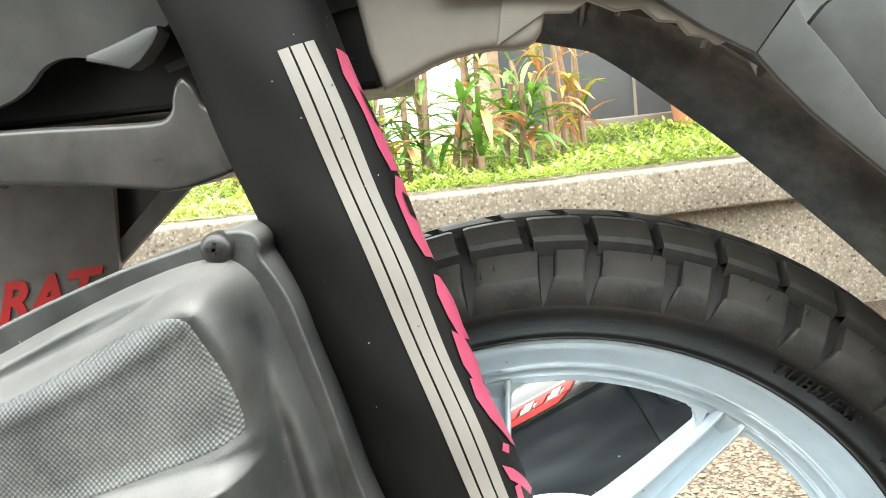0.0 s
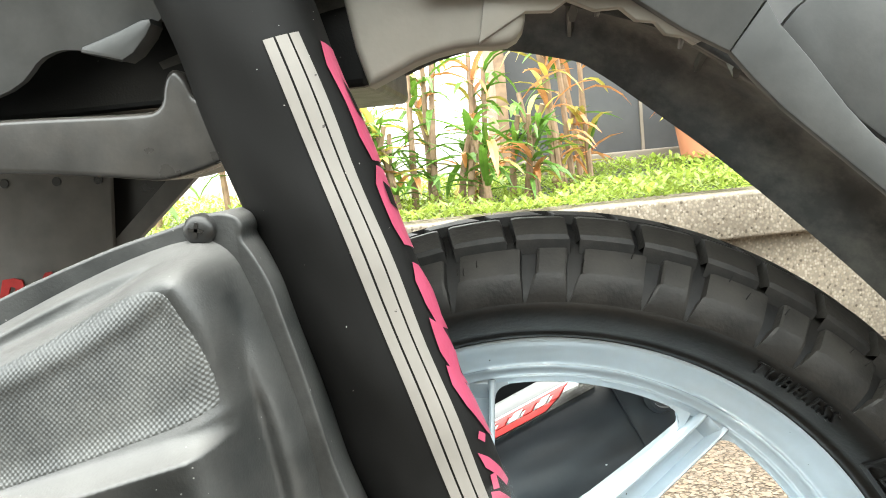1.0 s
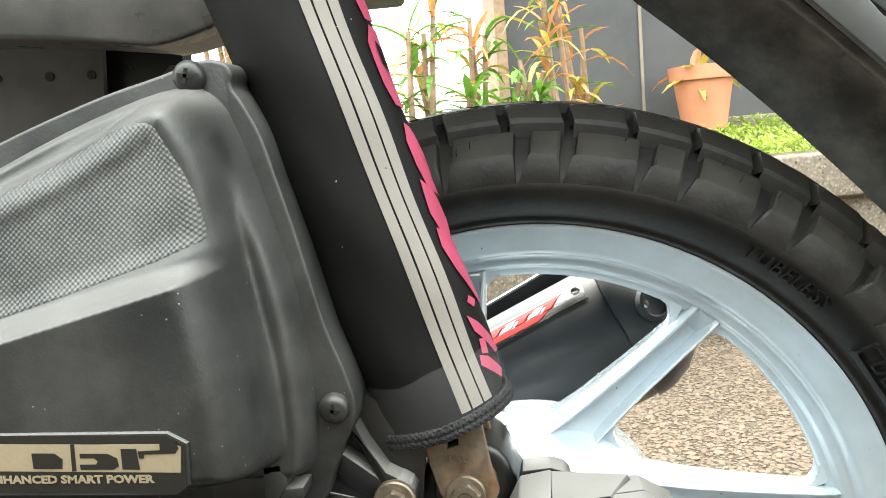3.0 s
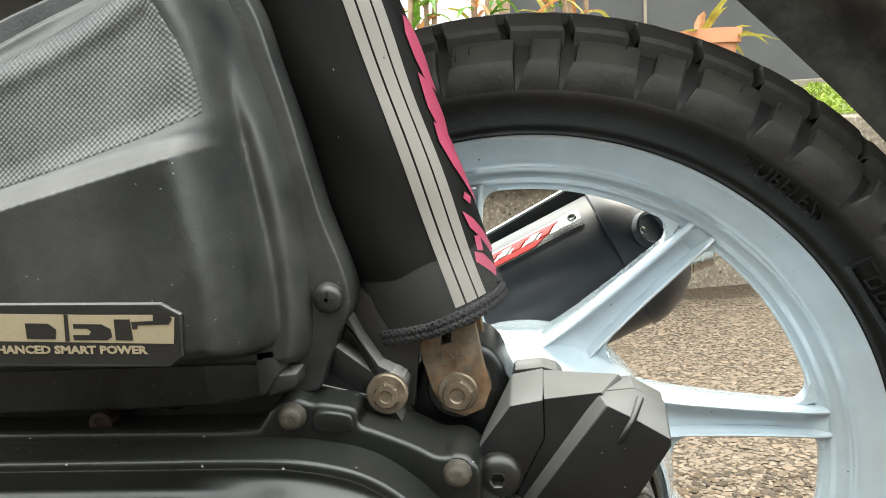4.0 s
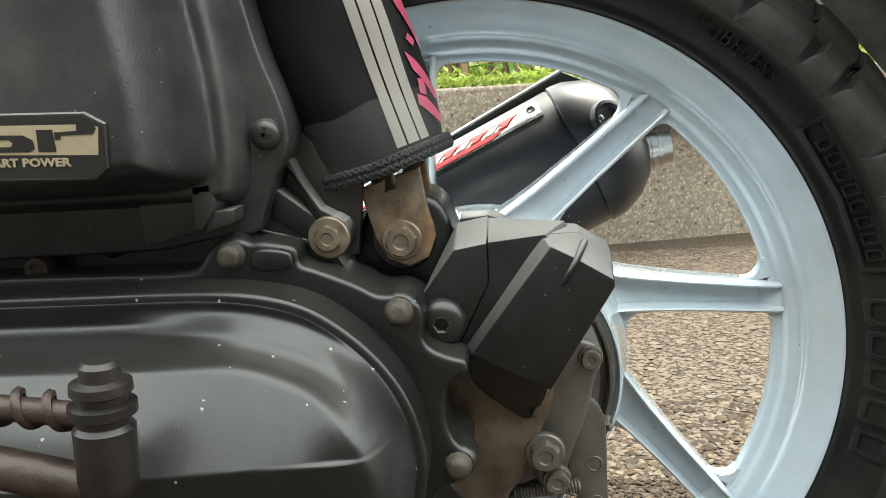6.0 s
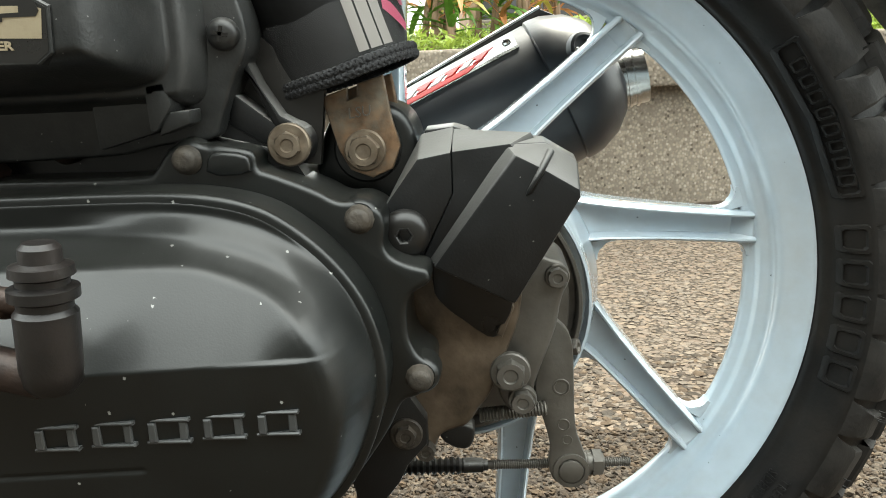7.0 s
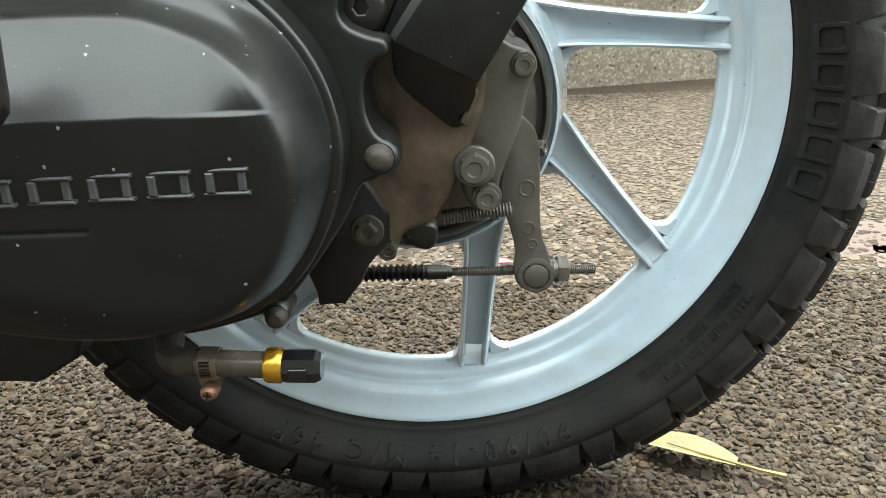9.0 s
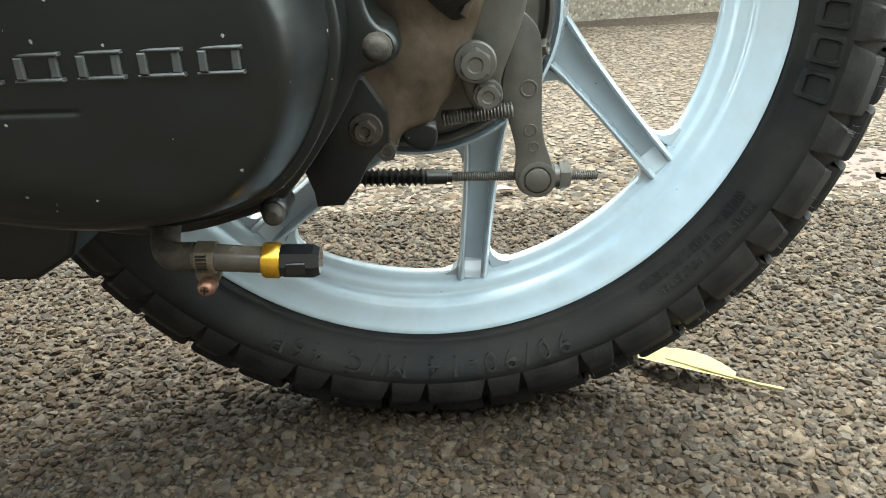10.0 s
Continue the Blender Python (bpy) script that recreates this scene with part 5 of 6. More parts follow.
def knurled(base):
    m = material("knurled_plastic", base, 0.40, vary=0.15, dust=(0.17, 0.17, 0.16), dust_amount=0.6)
    n, l = m.node_tree.nodes, m.node_tree.links
    tc, sep = n.new("ShaderNodeTexCoord"), n.new("ShaderNodeSeparateXYZ")
    l.new(tc.outputs["Object"], sep.inputs[0])
    waves = []
    for sx, sz in ((1.0, 0.55), (-1.0, 0.55)):
        a, b, c, w = (n.new("ShaderNodeMath") for _ in range(4))
        a.operation = b.operation = "MULTIPLY"
        c.operation, w.operation = "ADD", "SINE"
        a.inputs[1].default_value, b.inputs[1].default_value = sx * 3000, sz * 3000 * 1.9
        l.new(sep.outputs[0], a.inputs[0]), l.new(sep.outputs[2], b.inputs[0])
        l.new(a.outputs[0], c.inputs[0]), l.new(b.outputs[0], c.inputs[1]), l.new(c.outputs[0], w.inputs[0])
        waves.append(w)
    s = n.new("ShaderNodeMath")
    s.operation = "ADD"
    l.new(waves[0].outputs[0], s.inputs[0]), l.new(waves[1].outputs[0], s.inputs[1])
    bp = n.new("ShaderNodeBump")
    bp.inputs["Strength"].default_value, bp.inputs["Distance"].default_value = 0.3, 0.0003
    l.new(s.outputs[0], bp.inputs["Height"]), l.new(bp.outputs[0], n["Principled BSDF"].inputs["Normal"])
    return m


def panel_height(x, z):
    y, _ = air_height(x, z)
    line = 0.4500 + 0.240 * (x + 0.092)
    d = np.minimum(inside_distance(x, z, AIR_PANEL) - 0.0005, z - line - 0.0062)
    return y + 0.0006 - 0.0009 * step_up(d + 0.0006, 0.0012), d > -0.0007


smooth(part("knurled_panel", relief((-0.25, 0.352, -0.098, 0.505), 0.00085, panel_height), knurled((0.055, 0.057, 0.057)), air, "finely knurled grey panel"), 70)
for x, z in ((-0.1172, 0.5170), (-0.0743, 0.3850)):
    dome_bolt("screw", (x, -0.1050, z), 0.0062, 0.0050, M_SCREW, air, cross=True)
hex_bolt("bolt", (-0.1739, -0.100, 0.3359), 0.0058, M_RUST, air, 0, 0.008, label="rusty bolt")
dome_bolt("bolt", (-0.1450, -0.098, 0.3440), 0.0060, 0.006, M_RUST, air)


def air_y(x, z):
    y, _ = air_height(np.array([x]), np.array([z]))
    return float(y[0])


BY = air_y(-0.150, 0.388)
badge = part("badge", prism([(-0.2500, 0.4025), (-0.1165, 0.3980), (-0.1098, 0.3940), (-0.1108, 0.3795), (-0.1158, 0.3760), (-0.2500, 0.3805)], BY - 0.0012, BY + 0.006, 0.0005, 1), M_AIRBOX, air, "black and worn gold printed badge")
part("badge_field", prism([(-0.2140, 0.4010), (-0.1172, 0.3970), (-0.1110, 0.3934), (-0.1119, 0.3801), (-0.1163, 0.3770), (-0.2140, 0.3815)], BY - 0.0014, BY + 0.003), M_BADGE, badge)
smooth(part("badge_band", prism([(-0.2130, 0.3985), (-0.1420, 0.3950), (-0.1150, 0.3940), (-0.1122, 0.3930), (-0.1134, 0.3841), (-0.1432, 0.3856), (-0.2130, 0.3890)], BY - 0.0016, BY + 0.003), M_SILVER, badge, "worn gold band"), 20)
# dark strokes on the band
for marks in ([(-0.1472, 0.3922), (-0.1375, 0.3917), (-0.1345, 0.3900), (-0.1342, 0.3872), (-0.1360, 0.3862), (-0.1475, 0.3866), (-0.1476, 0.3884), (-0.1420, 0.3882), (-0.1412, 0.3893), (-0.1424, 0.3904), (-0.1472, 0.3906)],
              [(-0.1328, 0.3932), (-0.1275, 0.3930), (-0.1271, 0.3858), (-0.1330, 0.3861)], [(-0.1192, 0.3952), (-0.1140, 0.3950), (-0.1130, 0.3925), (-0.1142, 0.3908), (-0.1250, 0.3909), (-0.1252, 0.3896), (-0.1268, 0.3896), (-0.1270, 0.3921), (-0.1194, 0.3922)],
              [(-0.1500, 0.3955), (-0.1488, 0.3955), (-0.1492, 0.3862), (-0.1506, 0.3862)], [(-0.1640, 0.3930), (-0.1560, 0.3926), (-0.1535, 0.3905), (-0.1540, 0.3872), (-0.1640, 0.3876)]):
    part("dark_bar", prism(marks, BY - 0.0019, BY + 0.003), M_BADGE, badge)
lettering("ENHANCED SMART POWER", 0.0037, 0.0001, lambda x, y, z: Vector((-0.1815 + x * 1.26, BY - 0.0017 - z, 0.3832 + y - x * 0.045)), M_SILVER, badge, "badge_word", "worn gold words on the badge", bold=0.00014)
for ring in ([(-0.0715, 0.3800), (-0.0655, 0.3660), (-0.0580, 0.3535), (-0.0480, 0.3480), (-0.0570, 0.3440), (-0.0615, 0.3500), (-0.0690, 0.3680), (-0.0740, 0.3740)],
             [(-0.0775, 0.3630), (-0.0745, 0.3618), (-0.0600, 0.3500), (-0.0600, 0.3420), (-0.0650, 0.3420), (-0.0790, 0.3505)],
             [(-0.0840, 0.3465), (-0.0640, 0.3412), (-0.0550, 0.3400), (-0.0550, 0.3360), (-0.0640, 0.3378), (-0.0840, 0.3420)]):
    smooth(part("stay_arm", prism(ring, -0.0960, -0.0820, 0.0013), M_PLASTIC, air), 30)
# dark sheet that closes the open gaps between the arms
part("stay_web", prism([(-0.080, 0.378), (-0.066, 0.384), (-0.042, 0.362), (-0.046, 0.332), (-0.085, 0.338)], -0.0850, -0.0800), M_BADGE, air, "dark sheet behind the stay arms")
smooth(part("stay_eye", turned([(0, 0), (0, 0.0090), (0.014, 0.0090), (0.015, 0.0085), (0.015, 0)], (-0.0552, -0.081, 0.3420), (0, -1, 0), 32), M_PLASTIC, air), 40)
hex_bolt("bolt", (-0.0552, -0.0975, 0.3420), 0.0055, M_STEEL, air, 0.0086, 0.0045, turn=33)

# breather hose with its gold plug
hose = new("drain_hose")
hose.parent = scooter
tagged(hose, label="cloudy drain hose with clamp and gold-ringed plug")
smooth(part("elbow", tube(curve([(-0.0925, -0.114, 0.1930), (-0.0925, -0.129, 0.1850), (-0.0890, -0.1385, 0.1790), (-0.0790, -0.140, 0.1783)], 6), [0.0056] * 19, 16), M_DIRTY, hose, "grimy rubber elbow"), 60)
smooth(part("clear_hose", turned([(0, 0), (0, 0.0053), (0.034, 0.0051), (0.034, 0)], (-0.0840, -0.140, 0.1786), (1, 0, -0.075), 24), M_HOSE, hose), 40)
clamp = smooth(part("clamp", turned([(0, 0.0054), (0, 0.0061), (0.0072, 0.0061), (0.0072, 0.0054)], (-0.0778, -0.140, 0.1782), (1, 0, -0.075), 28, True), M_STEEL, hose, "perforated steel hose clamp"), 40)
# thin black slabs on the band paint the shade of its slits
for i in range(5):
    part("slit", slab(-0.0768, -0.1465, 0.1806 - i * 0.0014, -0.0728, -0.1457, 0.1812 - i * 0.0014), M_BADGE, clamp)
dome_bolt("clamp_screw", (-0.0755, -0.1420, 0.1664), 0.0034, 0.0035, M_COPPER, hose, "rusty clamp screw", cross=True)
smooth(part("clamp_lug", prism(rounded([(-0.0800, 0.1735), (-0.0805, 0.1680), (-0.0755, 0.1640), (-0.0705, 0.1680), (-0.0705, 0.1735)], 2), -0.1400, -0.1360, 0.0008), M_STEEL, hose), 30)
smooth(part("gold_ring", turned([(0, 0), (0, 0.0064), (0.001, 0.0069), (0.0058, 0.0069), (0.0068, 0.0062), (0.0068, 0)], (-0.0528, -0.140, 0.1762), (1, 0, -0.06), 32), M_GOLD, hose, "gold anodised ring"), 40)
prof = [(0, 0), (0, 0.0064), (0.0020, 0.0068), (0.0125, 0.0068), (0.0148, 0.0056), (0.0148, 0)]
smooth(part("plug", turned(prof, (-0.0460, -0.140, 0.1758), (1, 0, -0.04), 8), M_PLUG, hose, "black faceted plug"), 20)
part("plug_grip", slab(-0.0435, -0.1472, 0.1728, -0.0360, -0.1440, 0.1775, 0.0006), M_PLUG, hose)

# stand bracket, kick lever
# the bracket's unseen forward end is lengthened to shade the ground
part("step_bracket", prism([(-0.95, 0.1960), (-0.34, 0.1960), (-0.129, 0.1880), (-0.135, 0.1720), (-0.152, 0.1620), (-0.34, 0.1650), (-0.95, 0.1650)], -0.124, -0.070, 0.002), M_PLASTIC, scooter, "black bracket under the engine")
kick = new("kick_lever")
kick.parent = scooter
tagged(kick, label="rusty folding kick lever with a ribbed rubber knob")
smooth(part("knob", turned([(0.006, 0), (0.006, 0.0060), (0.009, 0.0082), (0.013, 0.0088), (0.030, 0.0090), (0.0315, 0.0078), (0.0335, 0.0078), (0.0345, 0.0098), (0.0375, 0.0098), (0.0385, 0.0074), (0.0403, 0.0074), (0.0412, 0.0090), (0.0440, 0.0088), (0.0450, 0.0060),
                             (0.0490, 0.0058), (0.0505, 0.0045), (0.0508, 0)], (-0.1060, -0.200, 0.2770), (0.06, 0, 1), 28), M_KNOB, kick, "worn dark rubber knob"), 35)
smooth(part("arm", tube(curve([(-0.30, -0.196, 0.312), (-0.20, -0.198, 0.3020), (-0.150, -0.200, 0.2970), (-0.108, -0.200, 0.2870)], 6), 0.0064, 14), M_RUST, kick), 60)
smooth(part("spring_rod", tube([(-0.30, -0.194, 0.3320), (-0.112, -0.196, 0.3090)], 0.0040, 10), M_RUST, kick), 60)
coil = [(-0.30 + 0.185 * i / 500, -0.1945 + 0.0048 * math.cos(i * 0.24), 0.3320 - 0.0226 * i / 500 + 0.0048 * math.sin(i * 0.24)) for i in range(501)]
smooth(part("spring", tube(coil, 0.0016, 6), M_RUST, kick), 60)

# muffler on the far side
muffler = new("muffler")
muffler.parent = scooter
tagged(muffler, label="matt black muffler with a printed steel plate and bare tailpipe")
SEAM, MDIR = Vector((0.0690, 0.157, 0.3465)), Vector((0.905, 0.0, 0.425)).normalized()
MUP = Vector((-0.425, 0, 0.905)).normalized()
smooth(part("can", turned([(-0.26, 0), (-0.26, 0.030), (-0.235, 0.046), (-0.20, 0.0495), (-0.002, 0.0500), (0, 0.0490)], SEAM, MDIR, 56), M_MUFFLER, muffler), 40)
smooth(part("end_cap", turned([(-0.001, 0.0490), (0.0005, 0.0512), (0.004, 0.0512), (0.012, 0.0500), (0.026, 0.0440), (0.037, 0.0340), (0.043, 0.0220), (0.045, 0)], SEAM, MDIR, 56), M_MUFFLER, muffler), 40)
smooth(part("dent", turned([(0, 0), (0, 0.0125), (0.004, 0.0115), (0.0045, 0.0095), (0.002, 0.008), (0.001, 0)], SEAM + MDIR * 0.016 + Vector((0, -0.0420, 0.0190)), (0.45, -0.85, 0.35), 28), M_MUFFLER, muffler), 40)
dome = turned([(0, 0), (0, 0.0030), (0.003, 0.0026), (0.0038, 0)], SEAM + MDIR * 0.010 + Vector((0, -0.0440, 0.0210)), (0.2, -0.85, 0.45), 16)
smooth(part("rivet", dome, M_CHROME, muffler), 40)
smooth(part("tailpipe", turned([(0, 0), (0, 0.0188), (0.026, 0.0188), (0.0262, 0.0198), (0.0282, 0.0198), (0.0284, 0.0188), (0.031, 0.0188), (0.0312, 0.0198), (0.0332, 0.0198), (0.0334, 0.0184), (0.040, 0.0184), (0.040, 0.0165), (0.02, 0.0165), (0.02, 0)],
                               (0.0900, 0.160, 0.3480), (0.985, 0, 0.17), 32), M_CHROME, muffler, "bare steel tailpipe"), 35)


def on_can(s, degrees, out=0.0):
    a = radians(degrees)
    return SEAM + MDIR * s + (0.0502 + out) * (math.sin(a) * MUP + math.cos(a) * Vector((0, -1, 0)))


def can_patch(s0, s1, a0, a1, mat, name, out, slant=0.0, label=""):
    bm = bmesh.new()
    g = [[bm.verts.new(on_can(s0 + (s1 - s0) * i / 6 + slant * j / 6, a0 + (a1 - a0) * j / 6, out)) for j in range(7)] for i in range(7)]
    lo = [[bm.verts.new(on_can(s0 + (s1 - s0) * i / 6 + slant * j / 6, a0 + (a1 - a0) * j / 6, -0.001)) for j in range(7)] for i in range(7)]
    for i in range(6):
        for j in range(6):
            bm.faces.new((g[i][j], g[i + 1][j], g[i + 1][j + 1], g[i][j + 1]))
    for k in range(6):
        bm.faces.new((g[k][0], lo[k][0], lo[k + 1][0], g[k + 1][0]))
        bm.faces.new((g[k][6], lo[k][6], lo[k + 1][6], g[k + 1][6]))
        bm.faces.new((g[6][k], lo[6][k], lo[6][k + 1], g[6][k + 1]))
    return part(name, bm, mat, muffler, label)


can_patch(-0.150, -0.010, 49, 67, M_CHROME, "plate", 0.0010, label="bare steel plate riveted to the can")
can_patch(-0.150, -0.046, 50.5, 55.5, M_RED, "plate_print", 0.0014, 0.010, "red printed band")
can_patch(-0.150, -0.030, 61, 65, M_RED, "plate_print", 0.0014, 0.006, "red printed band")
for i in range(9):
    can_patch(-0.125 + i * 0.0105, -0.1185 + i * 0.0105, 56, 62, M_WHITE if i % 2 else M_RED, "plate_mark", 0.0018, 0.006, "small printed mark")
smooth(part("rivet", turned([(0, 0), (0, 0.0038), (0.002, 0.0034), (0.003, 0.0018), (0.003, 0)], on_can(-0.0155, 62, 0.0005), (-0.3, -0.5, 0.8), 16), M_CHROME, muffler), 40)
smooth(part("stay", prism([(-0.13, 0.3050), (0.0620, 0.4045), (0.0990, 0.3880), (0.0900, 0.360), (-0.11, 0.2500)], 0.208, 0.214, 0.001), M_PLASTIC, muffler, "black pressed stay"), 30)
part("stay_edge", tube([(-0.13, 0.203, 0.3060), (0.0620, 0.203, 0.4050)], 0.0016, 6), M_CHROME, muffler, "pale edge of the stay")

# mudguard over the wheel
fender = new("mudguard")
fender.parent = scooter
tagged(fender, label="dusty black inner mudguard over the rear wheel, paled for haze")
NEAR = curve([(-0.16, -0.020, 0.590), (-0.06, -0.025, 0.610), (0.000, -0.028, 0.606), (0.070, -0.030, 0.5840), (0.105, -0.030, 0.5620), (0.140, -0.030, 0.5370), (0.178, -0.030, 0.5020), (0.25, -0.030, 0.43), (0.30, -0.03, 0.37)], 6)
FAR = curve([(-0.16, 0.110, 0.5500), (-0.083, 0.110, 0.5800), (-0.018, 0.110, 0.5990), (0.038, 0.110, 0.5890), (0.058, 0.110, 0.5790), (0.092, 0.110, 0.5510), (0.136, 0.110, 0.5120), (0.205, 0.110, 0.4430), (0.27, 0.110, 0.37)], 6)


def trough(thick, steps=36):
    bm = bmesh.new()
    inner, outer = [], []
    for a, b in zip(NEAR, FAR):
        ra, rb = [], []
        away = Vector(((a.x + b.x) / 2, 0, (a.z + b.z) / 2 - 0.25)).normalized()
        for k in range(steps + 1):
            t = k / steps
            p = a.lerp(b, t) + away * (0.034 * math.sin(math.pi * t) ** 0.7 + 0.0045 * math.sin(math.pi * t) * math.sin(16 * t + 9 * a.x))
            ra.append(bm.verts.new(p))
            rb.append(bm.verts.new(p + away * thick))
        inner.append(ra)
        outer.append(rb)
    for g in (inner, outer):
        for r0, r1 in zip(g, g[1:]):
            for k in range(steps):
                bm.faces.new((r0[k], r0[k + 1], r1[k + 1], r1[k]))
    for e in (0, steps):
        for (i0, o0), (i1, o1) in zip(zip(inner, outer), list(zip(inner, outer))[1:]):
            bm.faces.new((i0[e], o0[e], o1[e], i1[e]))
    return bm


smooth(part("shell", trough(0.004), M_FENDER, fender), 60)
for x, z in ((0.035, 0.5960), (0.105, 0.5640), (0.180, 0.505)):
    smooth(part("rib", tube([(x, -0.028, z - 0.002), (x + 0.004, 0.02, z + 0.022), (x + 0.008, 0.10, z + 0.008)], 0.0022, 6, 2.0), M_FENDER, fender), 50)

for x, z in ((0.012, 0.6015), (0.045, 0.5920), (0.080, 0.5745), (0.118, 0.5510)):
    smooth(part("clip", tube([(x, -0.0300, z - 0.001), (x + 0.002, -0.0310, z + 0.006), (x + 0.006, -0.028, z + 0.012)], [0.0010, 0.0016, 0.0024], 8, 1.5), M_GREYPLATE, fender, "pale edge of a rib"), 40)

for t, rise in ((0.10, 0.014), (0.30, 0.027), (0.55, 0.033)):
    line = []
    for a, b in zip(NEAR, FAR):
        away = Vector(((a.x + b.x) / 2, 0, (a.z + b.z) / 2 - 0.25)).normalized()
        line.append(a.lerp(b, t) + away * (rise - 0.006))
    smooth(part("ridge", tube(line, 0.0036, 8, 1.8), M_FENDER, fender), 60)

# bodywork above
body = new("rear_bodywork")
body.parent = scooter
tagged(body, label="grey plastic rear bodywork and dusty underside")


def skirt(lower, upper, y_low, y_up, mat, name, label="", thick=0.004):
    """A panel between a lower and an upper line."""
    bm = bmesh.new()
    lo, up = curve([(x, y_low, z) for x, z in lower], 5), curve([(x, y_up, z) for x, z in upper], 5)
    rows_ = []
    for t in (0, 0.12, 0.35, 0.7, 1.0):
        rows_.append([bm.verts.new(a.lerp(b, t) + Vector((0, -0.012 * math.sin(math.pi * t), 0))) for a, b in zip(lo, up)])
    back = [[bm.verts.new(v.co + Vector((0, thick, 0))) for v in r] for r in rows_]
    for g in (rows_, back):
        for r0, r1 in zip(g, g[1:]):
            for k in range(len(r0) - 1):
                bm.faces.new((r0[k], r0[k + 1], r1[k + 1], r1[k]))
    for k in range(len(lo) - 1):
        bm.faces.new((rows_[0][k], back[0][k], back[0][k + 1], rows_[0][k + 1]))
    for k in range(4):
        bm.faces.new((rows_[k][-1], back[k][-1], back[k + 1][-1], rows_[k + 1][-1]))
    return smooth(part(name, bm, mat, body, label), 50)


smooth(part("tail_panel", prism([(-0.030, 0.606), (0.000, 0.6035), (0.057, 0.5950), (0.078, 0.5790), (0.0960, 0.5680), (0.1120, 0.5880), (0.1300, 0.640), (0.02, 0.76), (-0.05, 0.70)], -0.0520, -0.0460, 0.0012), M_BODY, body, "smooth grey tail panel"), 30)
FLANK = [(0.0964, 0.5682), (0.1047, 0.5570), (0.1170, 0.5425), (0.1360, 0.5240), (0.1540, 0.5065), (0.24, 0.42), (0.26, 0.45), (0.1572, 0.5225), (0.1426, 0.5407), (0.1277, 0.5630), (0.1166, 0.5780), (0.1124, 0.5876)]
smooth(part("tail_flank", prism(FLANK, -0.0510, -0.0450, 0.0010), M_BODY, body, "darker folded edge of the tail panel"), 30)
smooth(part("plate_holder", prism([(0.1195, 0.5760), (0.1500, 0.5360), (0.27, 0.43), (0.33, 0.50), (0.22, 0.62), (0.1400, 0.5930), (0.1280, 0.5850)], -0.0400, -0.0340, 0.0015), M_BODY, body, "grey number plate holder"), 30)
skirt([(-0.34, 0.565), (-0.225, 0.5790), (-0.196, 0.5950), (-0.180, 0.5965), (-0.159, 0.5900), (-0.144, 0.6040), (-0.10, 0.62), (-0.01, 0.6250)],
      [(-0.34, 0.80), (-0.25, 0.80), (-0.20, 0.80), (-0.18, 0.80), (-0.16, 0.80), (-0.13, 0.80), (-0.09, 0.80), (0.03, 0.80)], -0.060, -0.090, M_BODY, "side_panel", "grey lower edge of the side panel")
# stretched forward out of view as a shade over the ground
part("seat_base", slab(-1.25, -0.09, 0.64, 0.20, 0.22, 0.80, 0.01), M_UNDER, body, "dark underside of the seat base, lengthened out of view to shade the ground")
RAIL = rounded([(-0.36, 0.5740), (-0.225, 0.5712), (-0.160, 0.5672), (-0.1480, 0.5680), (-0.1460, 0.5800), (-0.1410, 0.5860), (-0.1350, 0.5800), (-0.1320, 0.5700), (-0.1230, 0.5720), (-0.1060, 0.5520), (-0.1180, 0.5440), (-0.1500, 0.5360), (-0.1640, 0.5390), (-0.2300, 0.5480), (-0.36, 0.5560)], 2)
smooth(part("side_rail", prism(RAIL, -0.0560, -0.0150, 0.0060, 4), M_UNDER, body, "dusty brown frame rail"), 50)
smooth(part("panel_tab", prism(rounded([(-0.1790, 0.5950), (-0.1630, 0.5905), (-0.1550, 0.5880), (-0.1420, 0.6010), (-0.1430, 0.6060), (-0.1600, 0.6000)], 1), -0.0680, -0.0560, 0.0015), M_BODY, body, "pale folded tab"), 40)
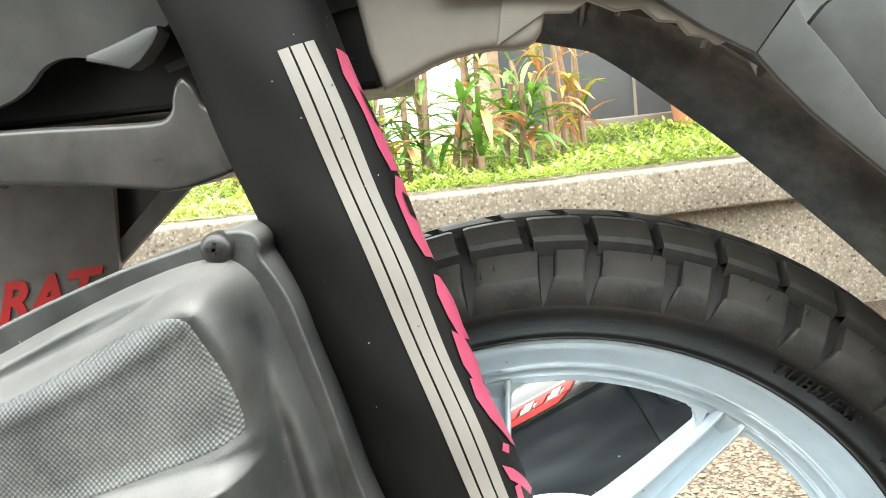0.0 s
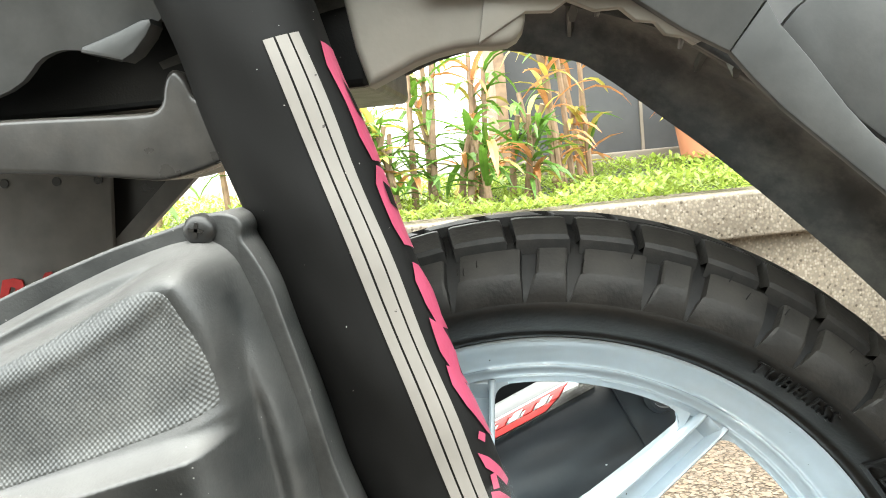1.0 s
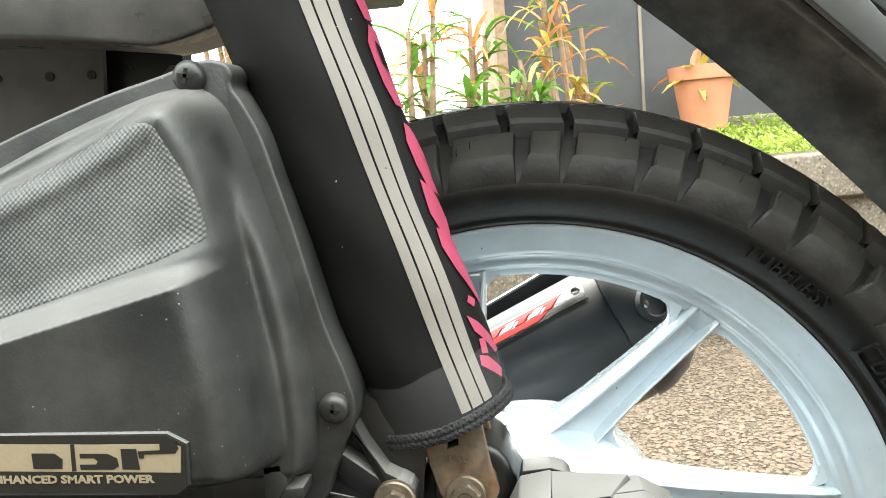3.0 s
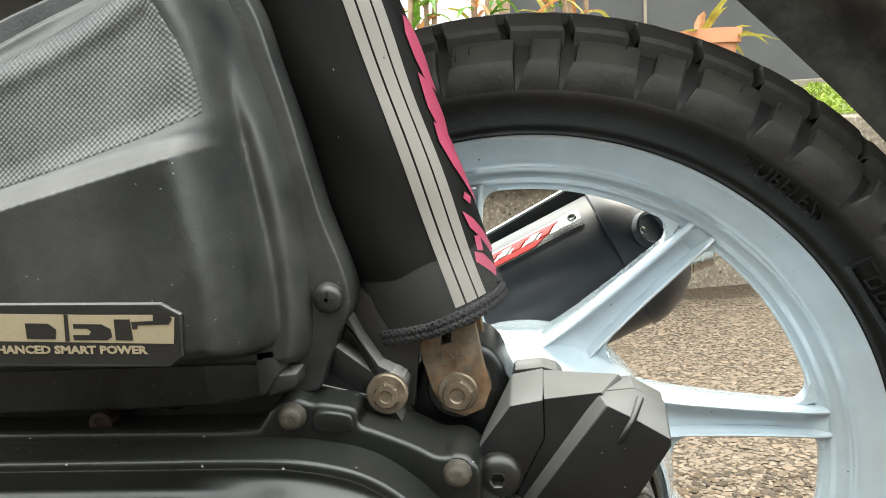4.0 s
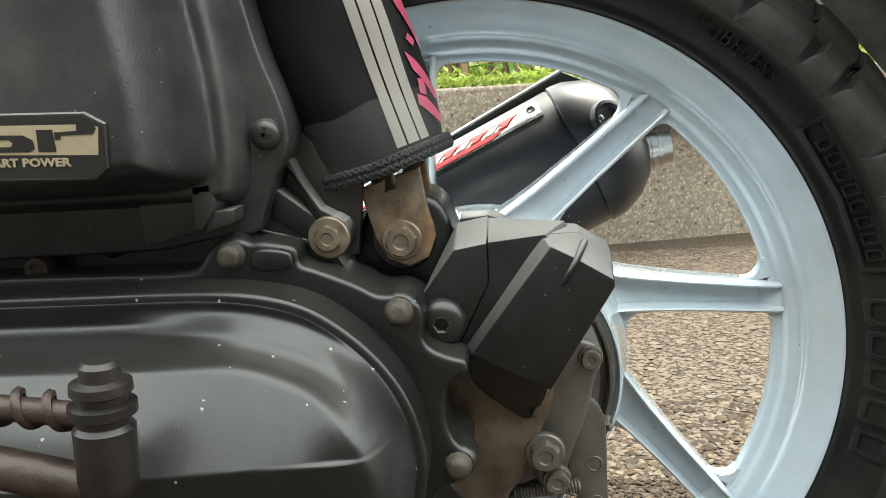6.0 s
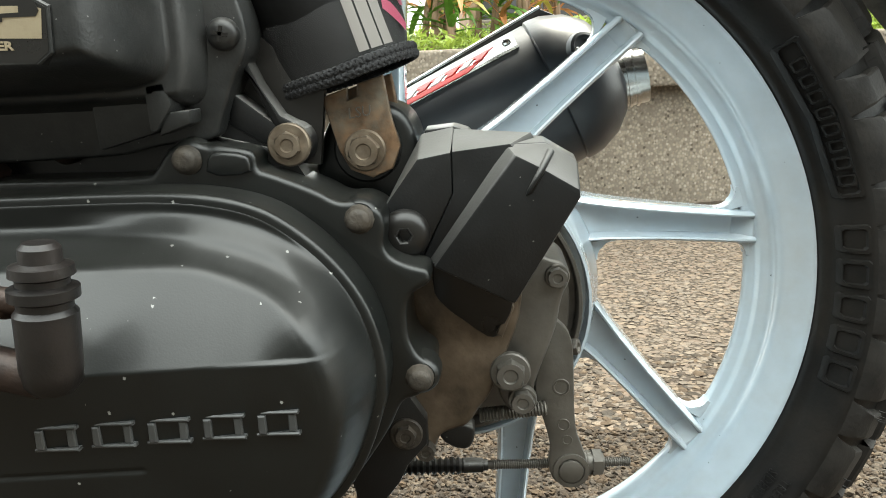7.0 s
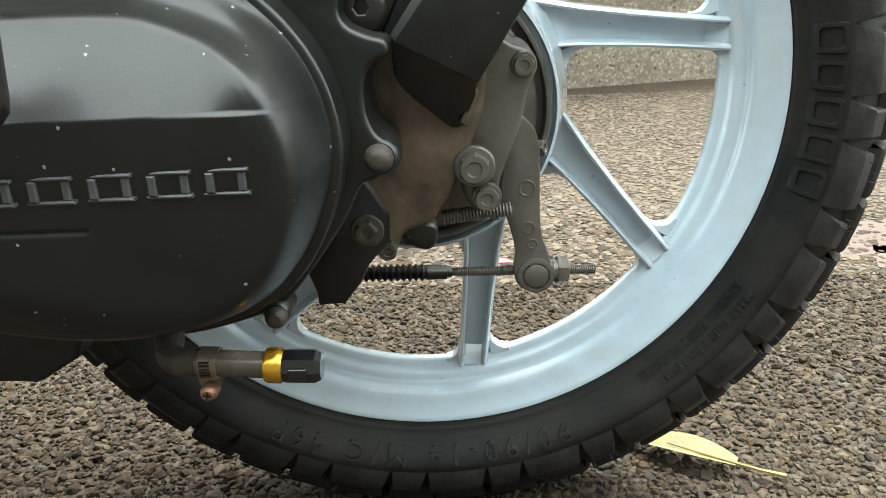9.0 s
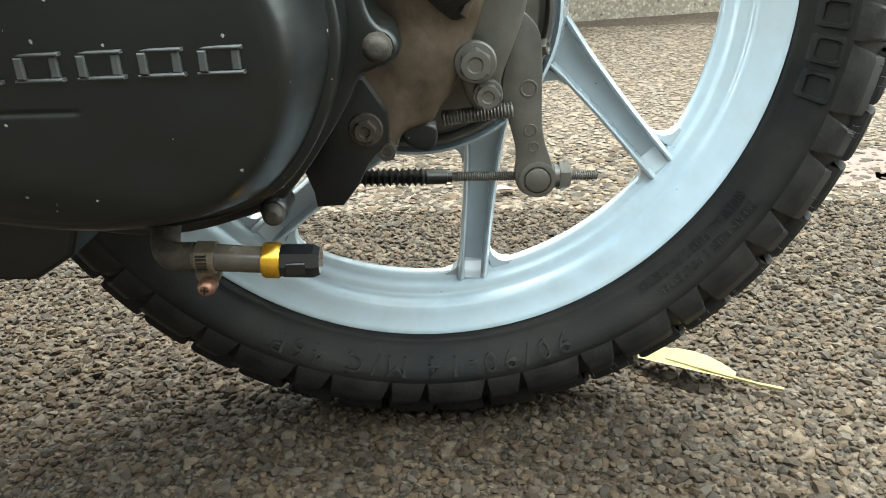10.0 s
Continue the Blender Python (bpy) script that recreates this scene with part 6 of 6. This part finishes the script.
# solid black block put in for the shade of the recess over the rail
part("recess", slab(-0.40, -0.020, 0.572, -0.06, 0.12, 0.660, 0.004), M_PLASTIC, body)
smooth(part("inner_guard", prism(rounded([(-0.0600, 0.5690), (-0.0513, 0.5725), (-0.0318, 0.5804), (-0.0130, 0.5831), (0.0025, 0.5812), (0.0110, 0.5850), (0.0144, 0.5960), (0.0080, 0.6045), (0.0300, 0.6400), (-0.0700, 0.6400)], 1), -0.0420, -0.0240, 0.0040, 4), M_INNER, body, "dusty inner guard behind the shock absorber, paled for the light it catches"), 50)
smooth(part("lining", prism([(-0.0074, 0.5831), (0.0139, 0.5945), (0.0250, 0.5935), (0.0317, 0.5975), (0.0430, 0.5920), (0.0536, 0.5920), (0.0600, 0.5860), (0.0679, 0.5845), (0.0720, 0.5790), (0.0797, 0.5770), (0.0840, 0.5735), (0.0894, 0.5754), (0.0779, 0.5864), (0.0638, 0.5964), (-0.003, 0.6060)], -0.0440, -0.0380, 0.0010), M_INNER, body, "edge of the inner lining, paled for the light it catches"), 40)
smooth(part("number_sheet", prism([(-0.42, 0.5800), (-0.236, 0.5800), (-0.252, 0.4200), (-0.42, 0.4200)], 0.070, 0.074, 0.0006), M_GREYPLATE, body, "dusty grey sheet with red letters"), 30)
lettering("RAT", 0.034, 0.0006, lambda x, y, z: Vector((-0.327 + x * 1.0, 0.0690 - z, 0.461 + y + x * 0.08)), M_RED, body, "red_letters", "red slanted letters", shear=0.35, bold=0.0012)
# black discs on the sheet paint the dark of its holes
for x in (-0.307, -0.2735, -0.247):
    smooth(part("hole", turned([(0, 0), (0, 0.0028), (0.001, 0.0028), (0.001, 0)], (x, 0.0698, 0.545 - (x + 0.307) * 0.05), (0, -1, 0), 14), M_BADGE, body), 40)
# plain dark filler that closes the gap above the strut
part("dark_box", prism([(-0.275, 0.4800), (-0.256, 0.4890), (-0.196, 0.5400), (-0.196, 0.58), (-0.275, 0.58)], 0.085, 0.10), M_BADGE, body)
smooth(part("strut", prism([(-0.262, 0.4890), (-0.249, 0.4870), (-0.181, 0.5440), (-0.2000, 0.5440)], 0.074, 0.080, 0.0008), M_GREYPLATE, body, "pale diagonal strut"), 30)
